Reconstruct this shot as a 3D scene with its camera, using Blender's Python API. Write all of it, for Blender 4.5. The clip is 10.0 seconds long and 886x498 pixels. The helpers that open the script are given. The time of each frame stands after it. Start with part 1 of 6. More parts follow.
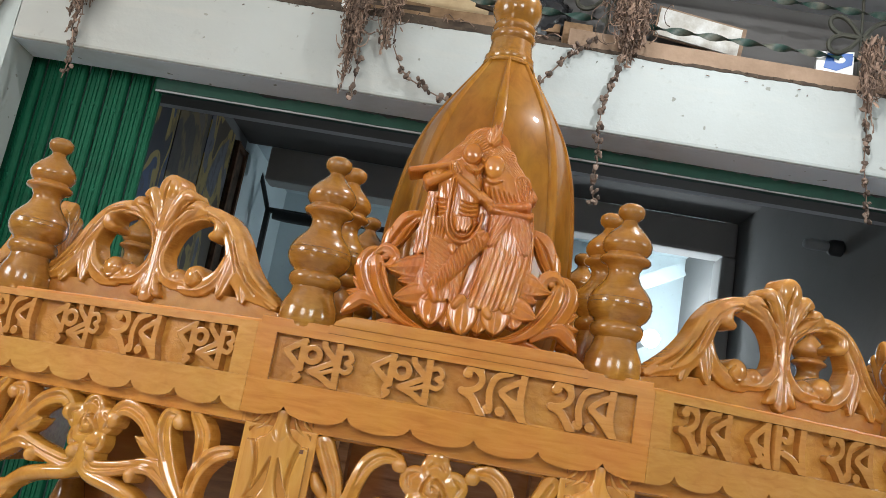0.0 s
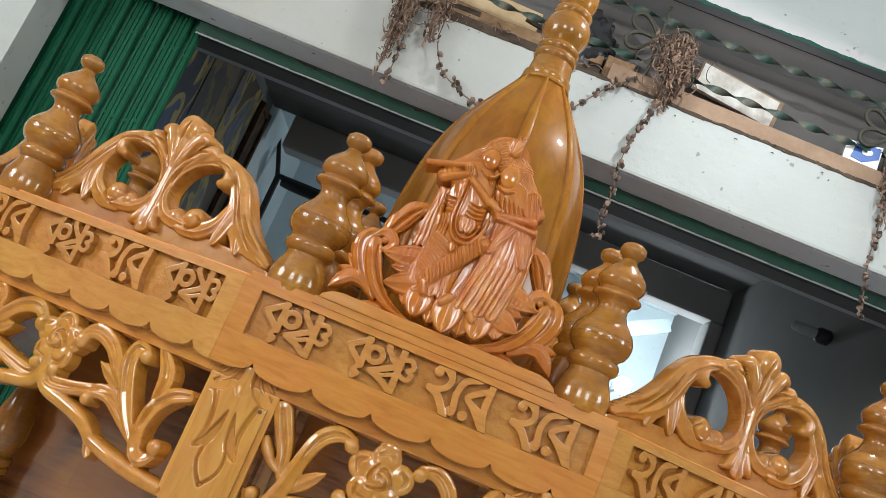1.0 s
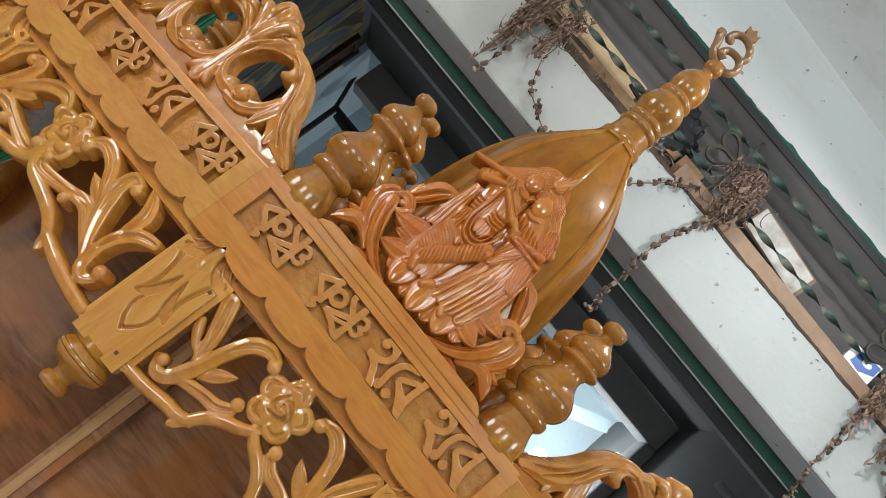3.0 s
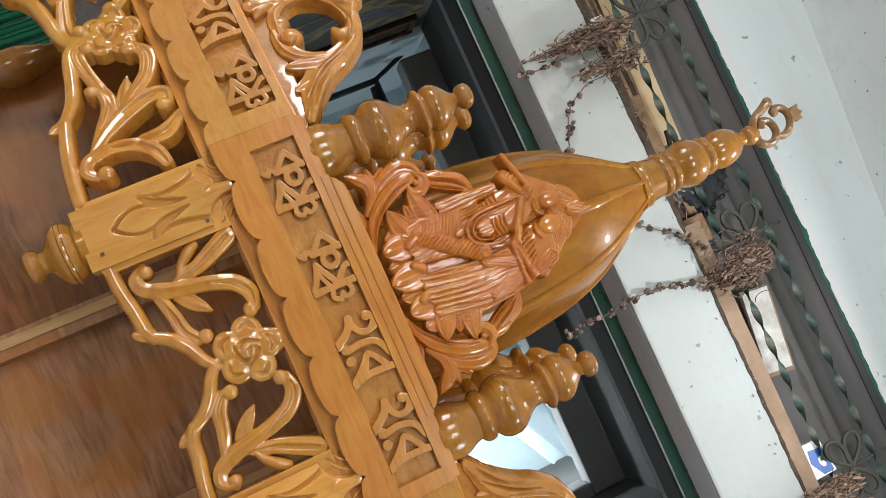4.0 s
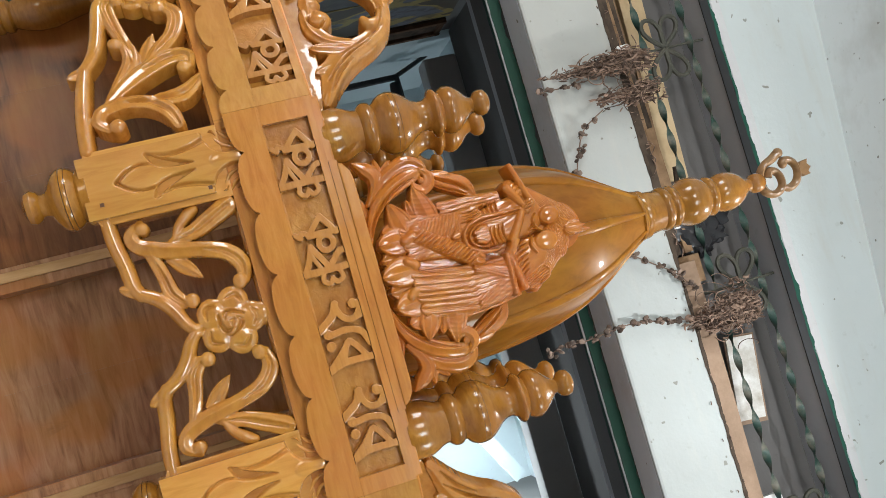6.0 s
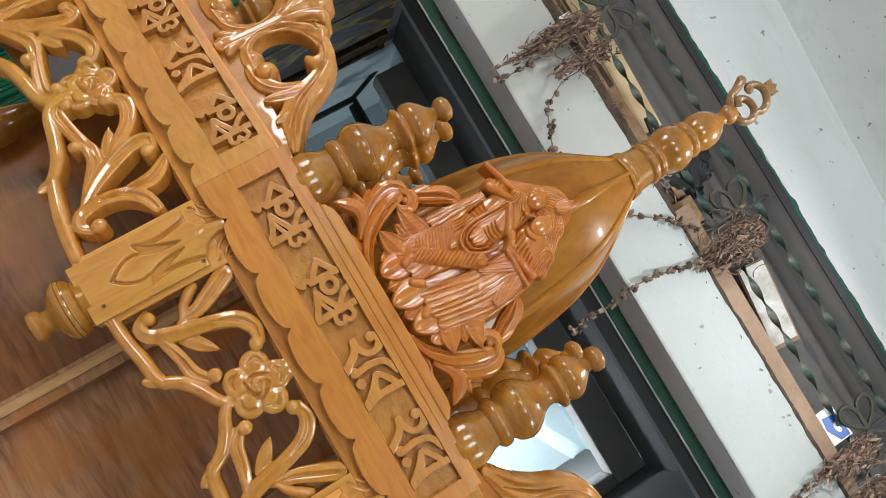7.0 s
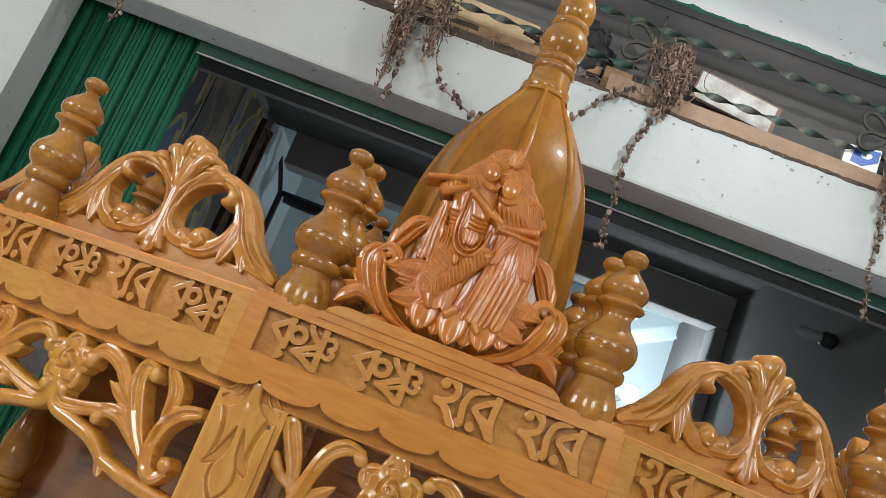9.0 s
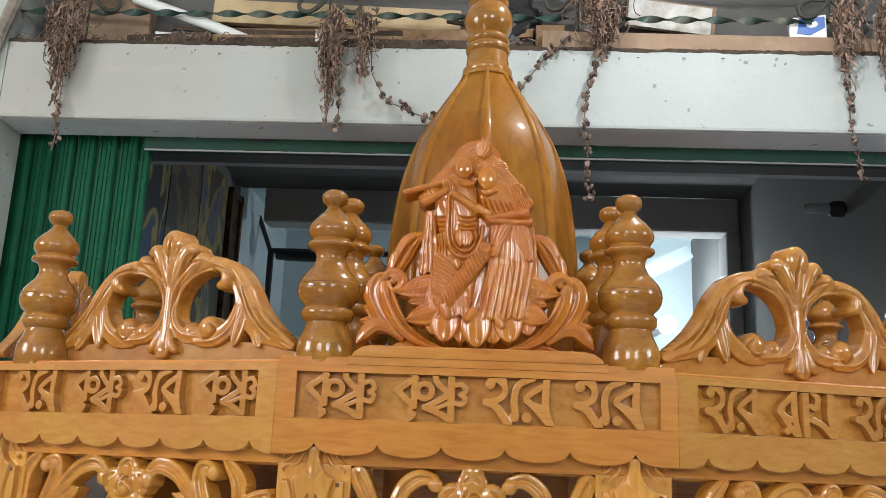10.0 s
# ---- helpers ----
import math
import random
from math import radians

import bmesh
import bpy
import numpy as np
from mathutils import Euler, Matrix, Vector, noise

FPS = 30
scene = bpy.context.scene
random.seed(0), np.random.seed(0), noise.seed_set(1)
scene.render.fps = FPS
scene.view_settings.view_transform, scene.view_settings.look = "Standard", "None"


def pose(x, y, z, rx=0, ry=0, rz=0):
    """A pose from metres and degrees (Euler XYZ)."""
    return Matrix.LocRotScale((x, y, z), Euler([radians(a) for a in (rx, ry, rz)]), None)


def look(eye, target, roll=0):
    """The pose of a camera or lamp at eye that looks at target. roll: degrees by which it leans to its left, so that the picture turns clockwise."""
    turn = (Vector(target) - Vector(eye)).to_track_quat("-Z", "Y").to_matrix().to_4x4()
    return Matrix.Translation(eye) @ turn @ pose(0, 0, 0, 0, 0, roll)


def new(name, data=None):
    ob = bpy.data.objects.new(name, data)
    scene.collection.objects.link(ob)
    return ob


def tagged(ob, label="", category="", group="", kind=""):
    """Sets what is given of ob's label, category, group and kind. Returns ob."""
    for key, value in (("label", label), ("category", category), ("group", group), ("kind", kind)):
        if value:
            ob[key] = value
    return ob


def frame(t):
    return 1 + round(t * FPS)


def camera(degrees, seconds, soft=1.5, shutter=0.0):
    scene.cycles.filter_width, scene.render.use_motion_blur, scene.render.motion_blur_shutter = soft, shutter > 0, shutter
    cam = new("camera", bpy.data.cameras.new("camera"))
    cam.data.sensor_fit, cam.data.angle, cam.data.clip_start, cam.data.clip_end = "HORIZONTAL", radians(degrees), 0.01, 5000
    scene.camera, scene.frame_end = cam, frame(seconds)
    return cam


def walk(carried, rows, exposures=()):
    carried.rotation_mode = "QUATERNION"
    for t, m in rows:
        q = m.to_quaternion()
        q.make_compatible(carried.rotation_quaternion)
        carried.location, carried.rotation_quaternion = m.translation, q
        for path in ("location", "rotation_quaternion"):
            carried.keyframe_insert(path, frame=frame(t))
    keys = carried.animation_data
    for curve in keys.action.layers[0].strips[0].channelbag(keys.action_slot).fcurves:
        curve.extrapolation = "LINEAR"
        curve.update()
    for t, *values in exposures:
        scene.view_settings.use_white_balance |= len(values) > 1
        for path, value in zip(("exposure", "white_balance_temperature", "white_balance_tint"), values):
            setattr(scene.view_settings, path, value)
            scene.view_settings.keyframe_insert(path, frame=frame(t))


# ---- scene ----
cam = camera(53.09, 10.0, soft=0.6)
PATH = [
    (0, (0.0116, -1.3989, 1.4842), (-0.0735, 0.5523, 1.9151), 10.22),
    (0.5, (0.0121, -1.3993, 1.4765), (-0.0680, 0.5505, 1.9143), 16.15),
    (1, (0.0133, -1.3998, 1.4685), (-0.0692, 0.5482, 1.9140), 22.86),
    (1.5, (0.0155, -1.4002, 1.4606), (-0.0724, 0.5456, 1.9144), 29.75),
    (2, (0.0193, -1.3954, 1.4561), (-0.0724, 0.5517, 1.9040), 36.80),
    (2.5, (0.0242, -1.3906, 1.4517), (-0.0703, 0.5559, 1.9017), 44.09),
    (4, (0.0415, -1.3949, 1.4401), (-0.0474, 0.5521, 1.8889), 66.35),
    (4.5, (0.0480, -1.3963, 1.4376), (-0.0408, 0.5496, 1.8910), 72.66),
    (5, (0.0524, -1.3977, 1.4363), (-0.0442, 0.5461, 1.8968), 76.51),
    (5.5, (0.0529, -1.4006, 1.4357), (-0.0441, 0.5429, 1.8977), 77.28),
    (7, (0.0338, -1.4092, 1.4416), (-0.0652, 0.5336, 1.9063), 59.95),
    (7.5, (0.0264, -1.4120, 1.4459), (-0.0725, 0.5296, 1.9153), 51.03),
    (8, (0.0203, -1.4123, 1.4516), (-0.0780, 0.5302, 1.9173), 41.32),
    (8.5, (0.0160, -1.4126, 1.4580), (-0.0820, 0.5295, 1.9258), 31.70),
    (9, (0.0134, -1.4129, 1.4655), (-0.0864, 0.5290, 1.9339), 21.68),
    (9.5, (0.0126, -1.4132, 1.4739), (-0.0850, 0.5293, 1.9401), 11.86),
    (10, (0.0135, -1.4134, 1.4829), (-0.0863, 0.5292, 1.9479), 2.23),
]
walk(cam, [(t, look(eye, target, roll)) for t, eye, target, roll in PATH],
     exposures=[(0, -0.05), (0.6, -0.04), (1.5, -0.16), (2.5, -0.28), (4.2, -0.07), (5.5, -0.06), (7.5, -0.10), (8.5, -0.27), (9.5, -0.14), (10, -0.10)])


# ---- light ----
world = bpy.data.worlds.new("world")
scene.world = world
world.use_nodes = True
wn = world.node_tree
sky = wn.nodes.new("ShaderNodeTexSky")
sky.sky_type = "NISHITA"
sky.sun_disc = False
sky.sun_elevation, sky.sun_rotation = radians(42), radians(200)
wn.nodes["Background"].inputs["Strength"].default_value = 0.10
wn.links.new(sky.outputs["Color"], wn.nodes["Background"].inputs["Color"])


def area_lamp(name, eye, target, w, h, watts, colour):
    d = bpy.data.lights.new(name, "AREA")
    d.shape, d.size, d.size_y, d.energy, d.color = "RECTANGLE", w, h, watts, colour
    ob = new(name, d)
    ob.matrix_world = look(eye, target)
    return ob


def bulb_lamp(name, place, radius, watts, colour):
    d = bpy.data.lights.new(name, "POINT")
    d.energy, d.shadow_soft_size, d.color = watts, radius, colour
    ob = new(name, d)
    ob.location = place
    return ob


# daylight of the high openings behind the camera and in both side walls
area_lamp("daylight_south", (1.35, -4.1, 2.75), (0.9, 0.6, 3.0), 1.1, 0.85, 46, (0.88, 0.97, 1.0))
area_lamp("daylight_south_left", (-1.25, -4.1, 2.75), (-0.6, 0.6, 3.0), 1.05, 0.85, 44, (1.0, 0.98, 0.95))
area_lamp("daylight_west", (-3.14, -1.45, 2.56), (0.0, -0.9, 2.9), 1.2, 0.90, 58, (0.96, 0.985, 1.0))
area_lamp("daylight_east", (3.54, -1.2, 2.72), (0.0, -0.9, 3.1), 1.0, 0.85, 44, (0.88, 0.97, 1.0))
# daylight on the low doorstep behind the camera
area_lamp("daylight_door", (-2.0, -4.1, 0.42), (-0.9, 0.0, 1.9), 1.0, 0.75, 17, (1.0, 0.90, 0.80))
# round lamp under the ceiling, and the lit bulb of the back room
d = bpy.data.lights.new("ceiling_lamp_light", "AREA")
d.shape, d.size, d.energy, d.color = "DISK", 0.07, 20, (0.97, 0.985, 1.0)
new("ceiling_lamp_light", d).matrix_world = look((0.70, 0.20, 3.14), (0.5, 0.0, 1.6))
bulb_lamp("back_room_bulb_light", (1.245, 4.62, 2.44), 0.06, 26, (0.88, 0.955, 1.0))


# ---- materials ----
def material(name, colour, rough=0.5, metal=0.0, coat=0.0, spec=0.5):
    m = bpy.data.materials.new(name)
    m.use_nodes = True
    b = m.node_tree.nodes["Principled BSDF"]
    b.inputs["Base Color"].default_value = (*colour, 1)
    b.inputs["Roughness"].default_value = rough
    b.inputs["Metallic"].default_value = metal
    b.inputs["Coat Weight"].default_value = coat
    b.inputs["Coat Roughness"].default_value = 0.06
    b.inputs["Specular IOR Level"].default_value = spec
    return m


def node(m, kind, **kw):
    n = m.node_tree.nodes.new(kind)
    for k, v in kw.items():
        n.inputs[k.replace("_", " ")].default_value = v
    return n


def link(m, a, b):
    m.node_tree.links.new(a, b)


def coords(m, scale, turn=(0, 0, 0)):
    tc = node(m, "ShaderNodeTexCoord")
    mp = node(m, "ShaderNodeMapping")
    mp.inputs["Scale"].default_value = scale
    mp.inputs["Rotation"].default_value = turn
    link(m, tc.outputs["Object"], mp.inputs["Vector"])
    return mp.outputs["Vector"]


def ramp(m, fac, stops):
    r = node(m, "ShaderNodeValToRGB")
    e = r.color_ramp.elements
    while len(e) < len(stops):
        e.new(0.5)
    for el, (p, c) in zip(e, stops):
        el.position, el.color = p, (*c, 1)
    link(m, fac, r.inputs["Fac"])
    return r.outputs["Color"]


def noise_tex(m, vec, scale, detail=4, rough=0.55, distort=0.0):
    n = node(m, "ShaderNodeTexNoise", Scale=scale, Detail=detail, Roughness=rough, Distortion=distort)
    link(m, vec, n.inputs["Vector"])
    return n.outputs["Fac"]


def mix(m, fac, a, b, mode="MIX"):
    n = m.node_tree.nodes.new("ShaderNodeMix")
    n.data_type, n.blend_type = "RGBA", mode
    for sock, v in ((n.inputs[0], fac), (n.inputs[6], a), (n.inputs[7], b)):
        if isinstance(v, (int, float)):
            sock.default_value = v
        elif isinstance(v, tuple):
            sock.default_value = (*v, 1)
        else:
            link(m, v, sock)
    return n.outputs[2]


def bump(m, height, strength, distance):
    b = node(m, "ShaderNodeBump", Strength=strength, Distance=distance)
    link(m, height, b.inputs["Height"])
    link(m, b.outputs["Normal"], m.node_tree.nodes["Principled BSDF"].inputs["Normal"])


def set_colour(m, out):
    link(m, out, m.node_tree.nodes["Principled BSDF"].inputs["Base Color"])


def varnished_wood(name, dark, mid, light, grain, rough=0.22, coat=1.0, coat_rough=0.03, patch=None, relief=0.16, mottle=0.35, sags=0.05):
    """Varnished timber; grain: how the noise is stretched along the board."""
    m = material(name, mid, rough, 0, coat, 0.2)
    m.node_tree.nodes["Principled BSDF"].inputs["Coat Roughness"].default_value = coat_rough
    m.node_tree.nodes["Principled BSDF"].inputs["Coat IOR"].default_value = 1.45
    v = coords(m, grain)
    g = noise_tex(m, v, 9.0, 6, 0.6, 0.6)
    c = ramp(m, g, [(0.28, dark), (0.5, mid), (0.75, light)])
    broad = noise_tex(m, coords(m, (1, 1, 1)), 5.0, 2, 0.5)
    c = mix(m, ramp(m, broad, [(0.35, (mottle,) * 3), (0.65, (0, 0, 0))]), c, dark)
    if patch:
        # orange patches that paint in warm reflections, and short dark checks across the board
        p = noise_tex(m, coords(m, (1.4, 1, 1)), patch[1], 1, 0.4)
        c = mix(m, ramp(m, p, [(0.50, (0, 0, 0)), (0.60, (0.6,) * 3)]), c, patch[0])
        k = noise_tex(m, coords(m, (5, 5, 1.0)), 4.0, 5, 0.7, 0.4)
        c = mix(m, ramp(m, k, [(0.62, (0, 0, 0)), (0.80, (0.5,) * 3)]), c, (0.14, 0.07, 0.03))
    # each piece is cut from another board
    info = node(m, "ShaderNodeObjectInfo")
    hue = node(m, "ShaderNodeHueSaturation")
    mr = node(m, "ShaderNodeMapRange")
    link(m, info.outputs["Random"], mr.inputs["Value"])
    mr.inputs["To Min"].default_value, mr.inputs["To Max"].default_value = 0.86, 1.08
    link(m, mr.outputs["Result"], hue.inputs["Value"])
    tint = node(m, "ShaderNodeMapRange")
    link(m, noise_tex(m, coords(m, (1, 1, 1)), 7.0, 3, 0.6), tint.inputs["Value"])
    tint.inputs["From Min"].default_value, tint.inputs["From Max"].default_value = 0.3, 0.7
    tint.inputs["To Min"].default_value, tint.inputs["To Max"].default_value = 0.493, 0.507
    link(m, tint.outputs["Result"], hue.inputs["Hue"])
    link(m, c, hue.inputs["Color"])
    set_colour(m, hue.outputs["Color"])
    fine = noise_tex(m, coords(m, (1, 1, 1)), 60.0, 6, 0.62)
    wavy = noise_tex(m, coords(m, (1, 1, 1)), 16.0, 2, 0.5)
    total = node(m, "ShaderNodeMath")
    total.operation = "MULTIPLY_ADD"
    link(m, wavy, total.inputs[0])
    total.inputs[1].default_value = 2.0
    link(m, fine, total.inputs[2])
    bump(m, total.outputs["Value"], relief, 0.003)
    # brush marks and sags in the varnish itself
    sag = node(m, "ShaderNodeBump", Strength=sags, Distance=0.003)
    link(m, noise_tex(m, coords(m, (1, 1, 1)), 26.0, 2, 0.5), sag.inputs["Height"])
    link(m, sag.outputs["Normal"], m.node_tree.nodes["Principled BSDF"].inputs["Coat Normal"])
    return m


HONEY = ((0.455, 0.163, 0.029), (0.560, 0.222, 0.041), (0.630, 0.272, 0.060))
wood_board = varnished_wood("varnished_honey_wood_board", *HONEY, (1.5, 8, 10), sags=0.02)
wood_board_side = varnished_wood("varnished_yellow_honey_wood_board", (0.436, 0.180, 0.038), (0.533, 0.242, 0.055), (0.601, 0.296, 0.081), (1.5, 8, 10), sags=0.02)
wood_post = varnished_wood("varnished_honey_wood_post", (0.510, 0.212, 0.038), (0.630, 0.296, 0.062), (0.690, 0.355, 0.092), (8, 8, 1.2))
wood_turned = varnished_wood("varnished_turned_wood", (0.250, 0.096, 0.012), (0.385, 0.160, 0.021), (0.490, 0.220, 0.037), (5, 5, 14.0), 0.25, 0.9, 0.08, None, 0.25, 0.8, 0.13)
wood_carved = varnished_wood("varnished_carved_wood", (0.430, 0.165, 0.022), (0.550, 0.236, 0.037), (0.630, 0.296, 0.056), (3, 4, 5), 0.22, sags=0.10)
wood_letter = varnished_wood("varnished_letter_wood", (0.400, 0.160, 0.030), (0.510, 0.222, 0.046), (0.585, 0.275, 0.068), (1.5, 8, 10), 0.25, 1.0, 0.05)
wood_crest = varnished_wood("varnished_brown_carved_wood", (0.345, 0.130, 0.019), (0.450, 0.186, 0.032), (0.530, 0.240, 0.050), (3, 4, 5), 0.22, sags=0.11)
wood_relief = varnished_wood("varnished_reddish_carved_wood", (0.40, 0.109, 0.010), (0.50, 0.156, 0.017), (0.57, 0.204, 0.028), (3, 4, 3), 0.32, 0.9, 0.035, None, 0.28)
wood_relief.node_tree.nodes["Principled BSDF"].inputs["Specular IOR Level"].default_value = 0.08
wood_dome = varnished_wood("varnished_amber_wood", (0.21, 0.072, 0.006), (0.295, 0.112, 0.011), (0.36, 0.148, 0.018), (4, 4, 1.5), 0.32, 0.5, 0.04, None, 0.04, 0.35, 0.03)
wood_dome.node_tree.nodes["Principled BSDF"].inputs["Specular IOR Level"].default_value = 0.04
wood_emblem = varnished_wood("dull_brown_emblem_wood", (0.20, 0.105, 0.04), (0.30, 0.17, 0.075), (0.38, 0.23, 0.11), (4, 4, 2), 0.35, 0.6)
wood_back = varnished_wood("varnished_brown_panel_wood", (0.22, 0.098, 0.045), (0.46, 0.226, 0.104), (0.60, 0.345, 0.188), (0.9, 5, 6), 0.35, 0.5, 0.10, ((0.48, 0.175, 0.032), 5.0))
# redder panel wood, with the canopy's shade put into its dark colour
wood_back_red_shaded = varnished_wood("varnished_shaded_reddish_panel_wood", (0.075, 0.026, 0.008), (0.21, 0.078, 0.023), (0.31, 0.138, 0.048), (0.9, 5, 6), 0.40, 0.22, 0.10, ((0.42, 0.140, 0.022), 5.0))
wood_pale = varnished_wood("pale_planed_wood", (0.46, 0.25, 0.09), (0.58, 0.34, 0.15), (0.66, 0.41, 0.20), (8, 8, 1), 0.45, 0.3)


for m in (wood_carved, wood_post, wood_crest, wood_relief):
    # thick layers of hard glossy varnish
    m.node_tree.nodes["Principled BSDF"].inputs["Coat IOR"].default_value = 1.6


def plaster(name, base, stain, spots=True):
    m = material(name, base, 0.85, 0, 0, 0.25)
    v = coords(m, (1, 1, 1))
    a = noise_tex(m, v, 1.8, 5, 0.6)
    c = mix(m, ramp(m, a, [(0.35, (0, 0, 0)), (0.75, (0.5,) * 3)]), base, stain)
    b = noise_tex(m, v, 24.0, 4, 0.65)
    c = mix(m, ramp(m, b, [(0.62, (0, 0, 0)), (0.80, (0.35,) * 3)]), c, (stain[0] * 0.6, stain[1] * 0.58, stain[2] * 0.5))
    if spots:
        s = noise_tex(m, v, 27.0, 2, 0.5)
        c = mix(m, ramp(m, s, [(0.700, (0, 0, 0)), (0.722, (0.85,) * 3)]), c, (0.22, 0.22, 0.19))
        streak = noise_tex(m, coords(m, (0.7, 1, 5)), 4.0, 5, 0.65)
        c = mix(m, ramp(m, streak, [(0.52, (0, 0, 0)), (0.74, (0.42,) * 3)]), c, (0.50, 0.50, 0.46))
    set_colour(m, c)
    bump(m, b, 0.25, 0.006)
    return m


white_wall = plaster("whitewashed_plaster", (0.56, 0.61, 0.615), (0.46, 0.50, 0.49))
grey_soffit = plaster("grey_weathered_plaster", (0.60, 0.60, 0.61), (0.47, 0.47, 0.48))
ceiling_paint = plaster("ceiling_whitewash", (0.87, 0.92, 0.93), (0.80, 0.85, 0.85))
# grey kept dark to stand for missing light in back room and loft
dark_plaster = plaster("shade_darkened_grey_plaster", (0.14, 0.134, 0.131), (0.10, 0.095, 0.093), False)
grey_beam_paint = plaster("plain_grey_beam_paint", (0.42, 0.415, 0.41), (0.32, 0.315, 0.31), False)
# dark grey side wall; the dim room's shade is put into this colour
shaded_grey_wall = plaster("shaded_grey_wall_paint", (0.20, 0.197, 0.194), (0.14, 0.137, 0.135), False)
# dark copy of the blue wall paint, with the unlit room's shade in it
shaded_wall_paint = plaster("shaded_blue_grey_wall_paint", (0.20, 0.205, 0.21), (0.14, 0.145, 0.145), False)
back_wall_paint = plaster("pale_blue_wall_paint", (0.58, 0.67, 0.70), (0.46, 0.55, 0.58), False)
loft_grey = plaster("dusty_grey_loft_plaster", (0.47, 0.48, 0.51), (0.33, 0.34, 0.36), False)
# near-black colour that stands for the shade inside the loft
loft_shade_paint = plaster("shade_dark_loft_paint", (0.028, 0.034, 0.037), (0.019, 0.023, 0.025), False)
# paler than the beam itself, so that bounced light is in the colour
bounce_lit_soffit = plaster("bounce_lit_soffit_plaster", (0.80, 0.84, 0.90), (0.68, 0.71, 0.76))
strip_grey = plaster("dull_grey_strip_plaster", (0.34, 0.34, 0.34), (0.24, 0.24, 0.24), False)
brown_wall = plaster("buff_wall_wash", (0.34, 0.30, 0.25), (0.27, 0.24, 0.20), False)
concrete = plaster("dusty_cement_floor", (0.50, 0.53, 0.56), (0.42, 0.44, 0.46), False)


def painted_metal(name, base, worn, rough, worn_at=0.52):
    m = material(name, base, rough, 0.0, 0.0, 0.4)
    v = coords(m, (1, 1, 1))
    c = mix(m, ramp(m, noise_tex(m, v, 14, 5, 0.65), [(worn_at, (0, 0, 0)), (worn_at + 0.2, (0.7,) * 3)]), base, worn)
    set_colour(m, c)
    bump(m, noise_tex(m, v, 70, 3), 0.15, 0.002)
    return m


green_paint = painted_metal("green_gate_paint", (0.005, 0.088, 0.042), (0.005, 0.045, 0.023), 0.55)
green_paint.node_tree.nodes["Principled BSDF"].inputs["Specular IOR Level"].default_value = 0.15
green_head = painted_metal("dark_green_head_paint", (0.003, 0.046, 0.027), (0.004, 0.022, 0.015), 0.6)
green_chips = painted_metal("flaking_green_line_paint", (0.005, 0.075, 0.048), (0.02, 0.05, 0.04), 0.6)
iron = painted_metal("dusty_green_iron", (0.022, 0.055, 0.044), (0.19, 0.165, 0.13), 0.5, 0.44)
dusty_iron = painted_metal("dusty_grey_iron", (0.055, 0.055, 0.042), (0.10, 0.09, 0.068), 0.7)


def fibrous(name, dark, light, scale, rough=0.85, pieces=False):
    m = material(name, light, rough, 0, 0, 0.2)
    v = coords(m, (1, 1, 1))
    c = ramp(m, noise_tex(m, v, scale, 5, 0.65), [(0.3, dark), (0.7, light)])
    if pieces:
        geo = node(m, "ShaderNodeNewGeometry")
        c = mix(m, 0.75, c, ramp(m, geo.outputs["Random Per Island"], [(0.1, dark), (0.6, light), (0.95, tuple(min(0.6, 1.7 * q) for q in light))]))
    set_colour(m, c)
    bump(m, noise_tex(m, v, scale * 3, 3), 0.4, 0.004)
    return m


# greyer whitewash for the wall left of the gate opening
left_wall_plaster = plaster("left_wall_grey_whitewash", (0.46, 0.49, 0.47), (0.34, 0.35, 0.32))
beam_plaster = plaster("greyed_whitewash", (0.44, 0.475, 0.47), (0.36, 0.365, 0.345))


def warm_light_end(m, warm):
    """Warmer light on one end of the beam, put into its whitewash colour."""
    sep = node(m, "ShaderNodeSeparateXYZ")
    link(m, coords(m, (1, 1, 1)), sep.inputs["Vector"])
    span = node(m, "ShaderNodeMapRange")
    link(m, sep.outputs["X"], span.inputs["Value"])
    span.inputs["From Min"].default_value, span.inputs["From Max"].default_value = 0.5, -1.3
    blot = mix(m, 0.6, span.outputs["Result"], noise_tex(m, coords(m, (1, 1, 1)), 2.2, 4, 0.6), "MULTIPLY")
    socket = m.node_tree.nodes["Principled BSDF"].inputs["Base Color"]
    old = socket.links[0].from_socket
    set_colour(m, mix(m, blot, old, warm, "MULTIPLY"))


warm_light_end(beam_plaster, (1.0, 0.88, 0.80))


def gouged_wood(name, dark, mid, light):
    """Rough chiselled ground between raised letters, with varnish pooled in it."""
    m = varnished_wood(name, dark, mid, light, (3, 6, 6), 0.25, 0.8, 0.08, sags=0.08)
    v = coords(m, (1, 1, 1))
    n = noise_tex(m, v, 60.0, 4, 0.6, 0.8)
    bump(m, n, 0.30, 0.004)
    return m


wood_ground = gouged_wood("chiselled_ground_wood", (0.43, 0.165, 0.026), (0.57, 0.250, 0.046), (0.66, 0.325, 0.075))
dry_flower = fibrous("dried_marigold", (0.045, 0.033, 0.028), (0.19, 0.135, 0.105), 60, 0.85, True)
dry_straw = fibrous("dried_brown_stalk", (0.055, 0.037, 0.030), (0.23, 0.155, 0.115), 40, 0.85, True)
bark = fibrous("weathered_grey_brown_bark", (0.12, 0.10, 0.08), (0.40, 0.35, 0.29), 22)
cardboard = fibrous("dusty_cardboard", (0.23, 0.155, 0.105), (0.36, 0.25, 0.175), 9)
plank_wood = fibrous("dusty_raw_plank", (0.13, 0.075, 0.04), (0.33, 0.21, 0.12), 12)
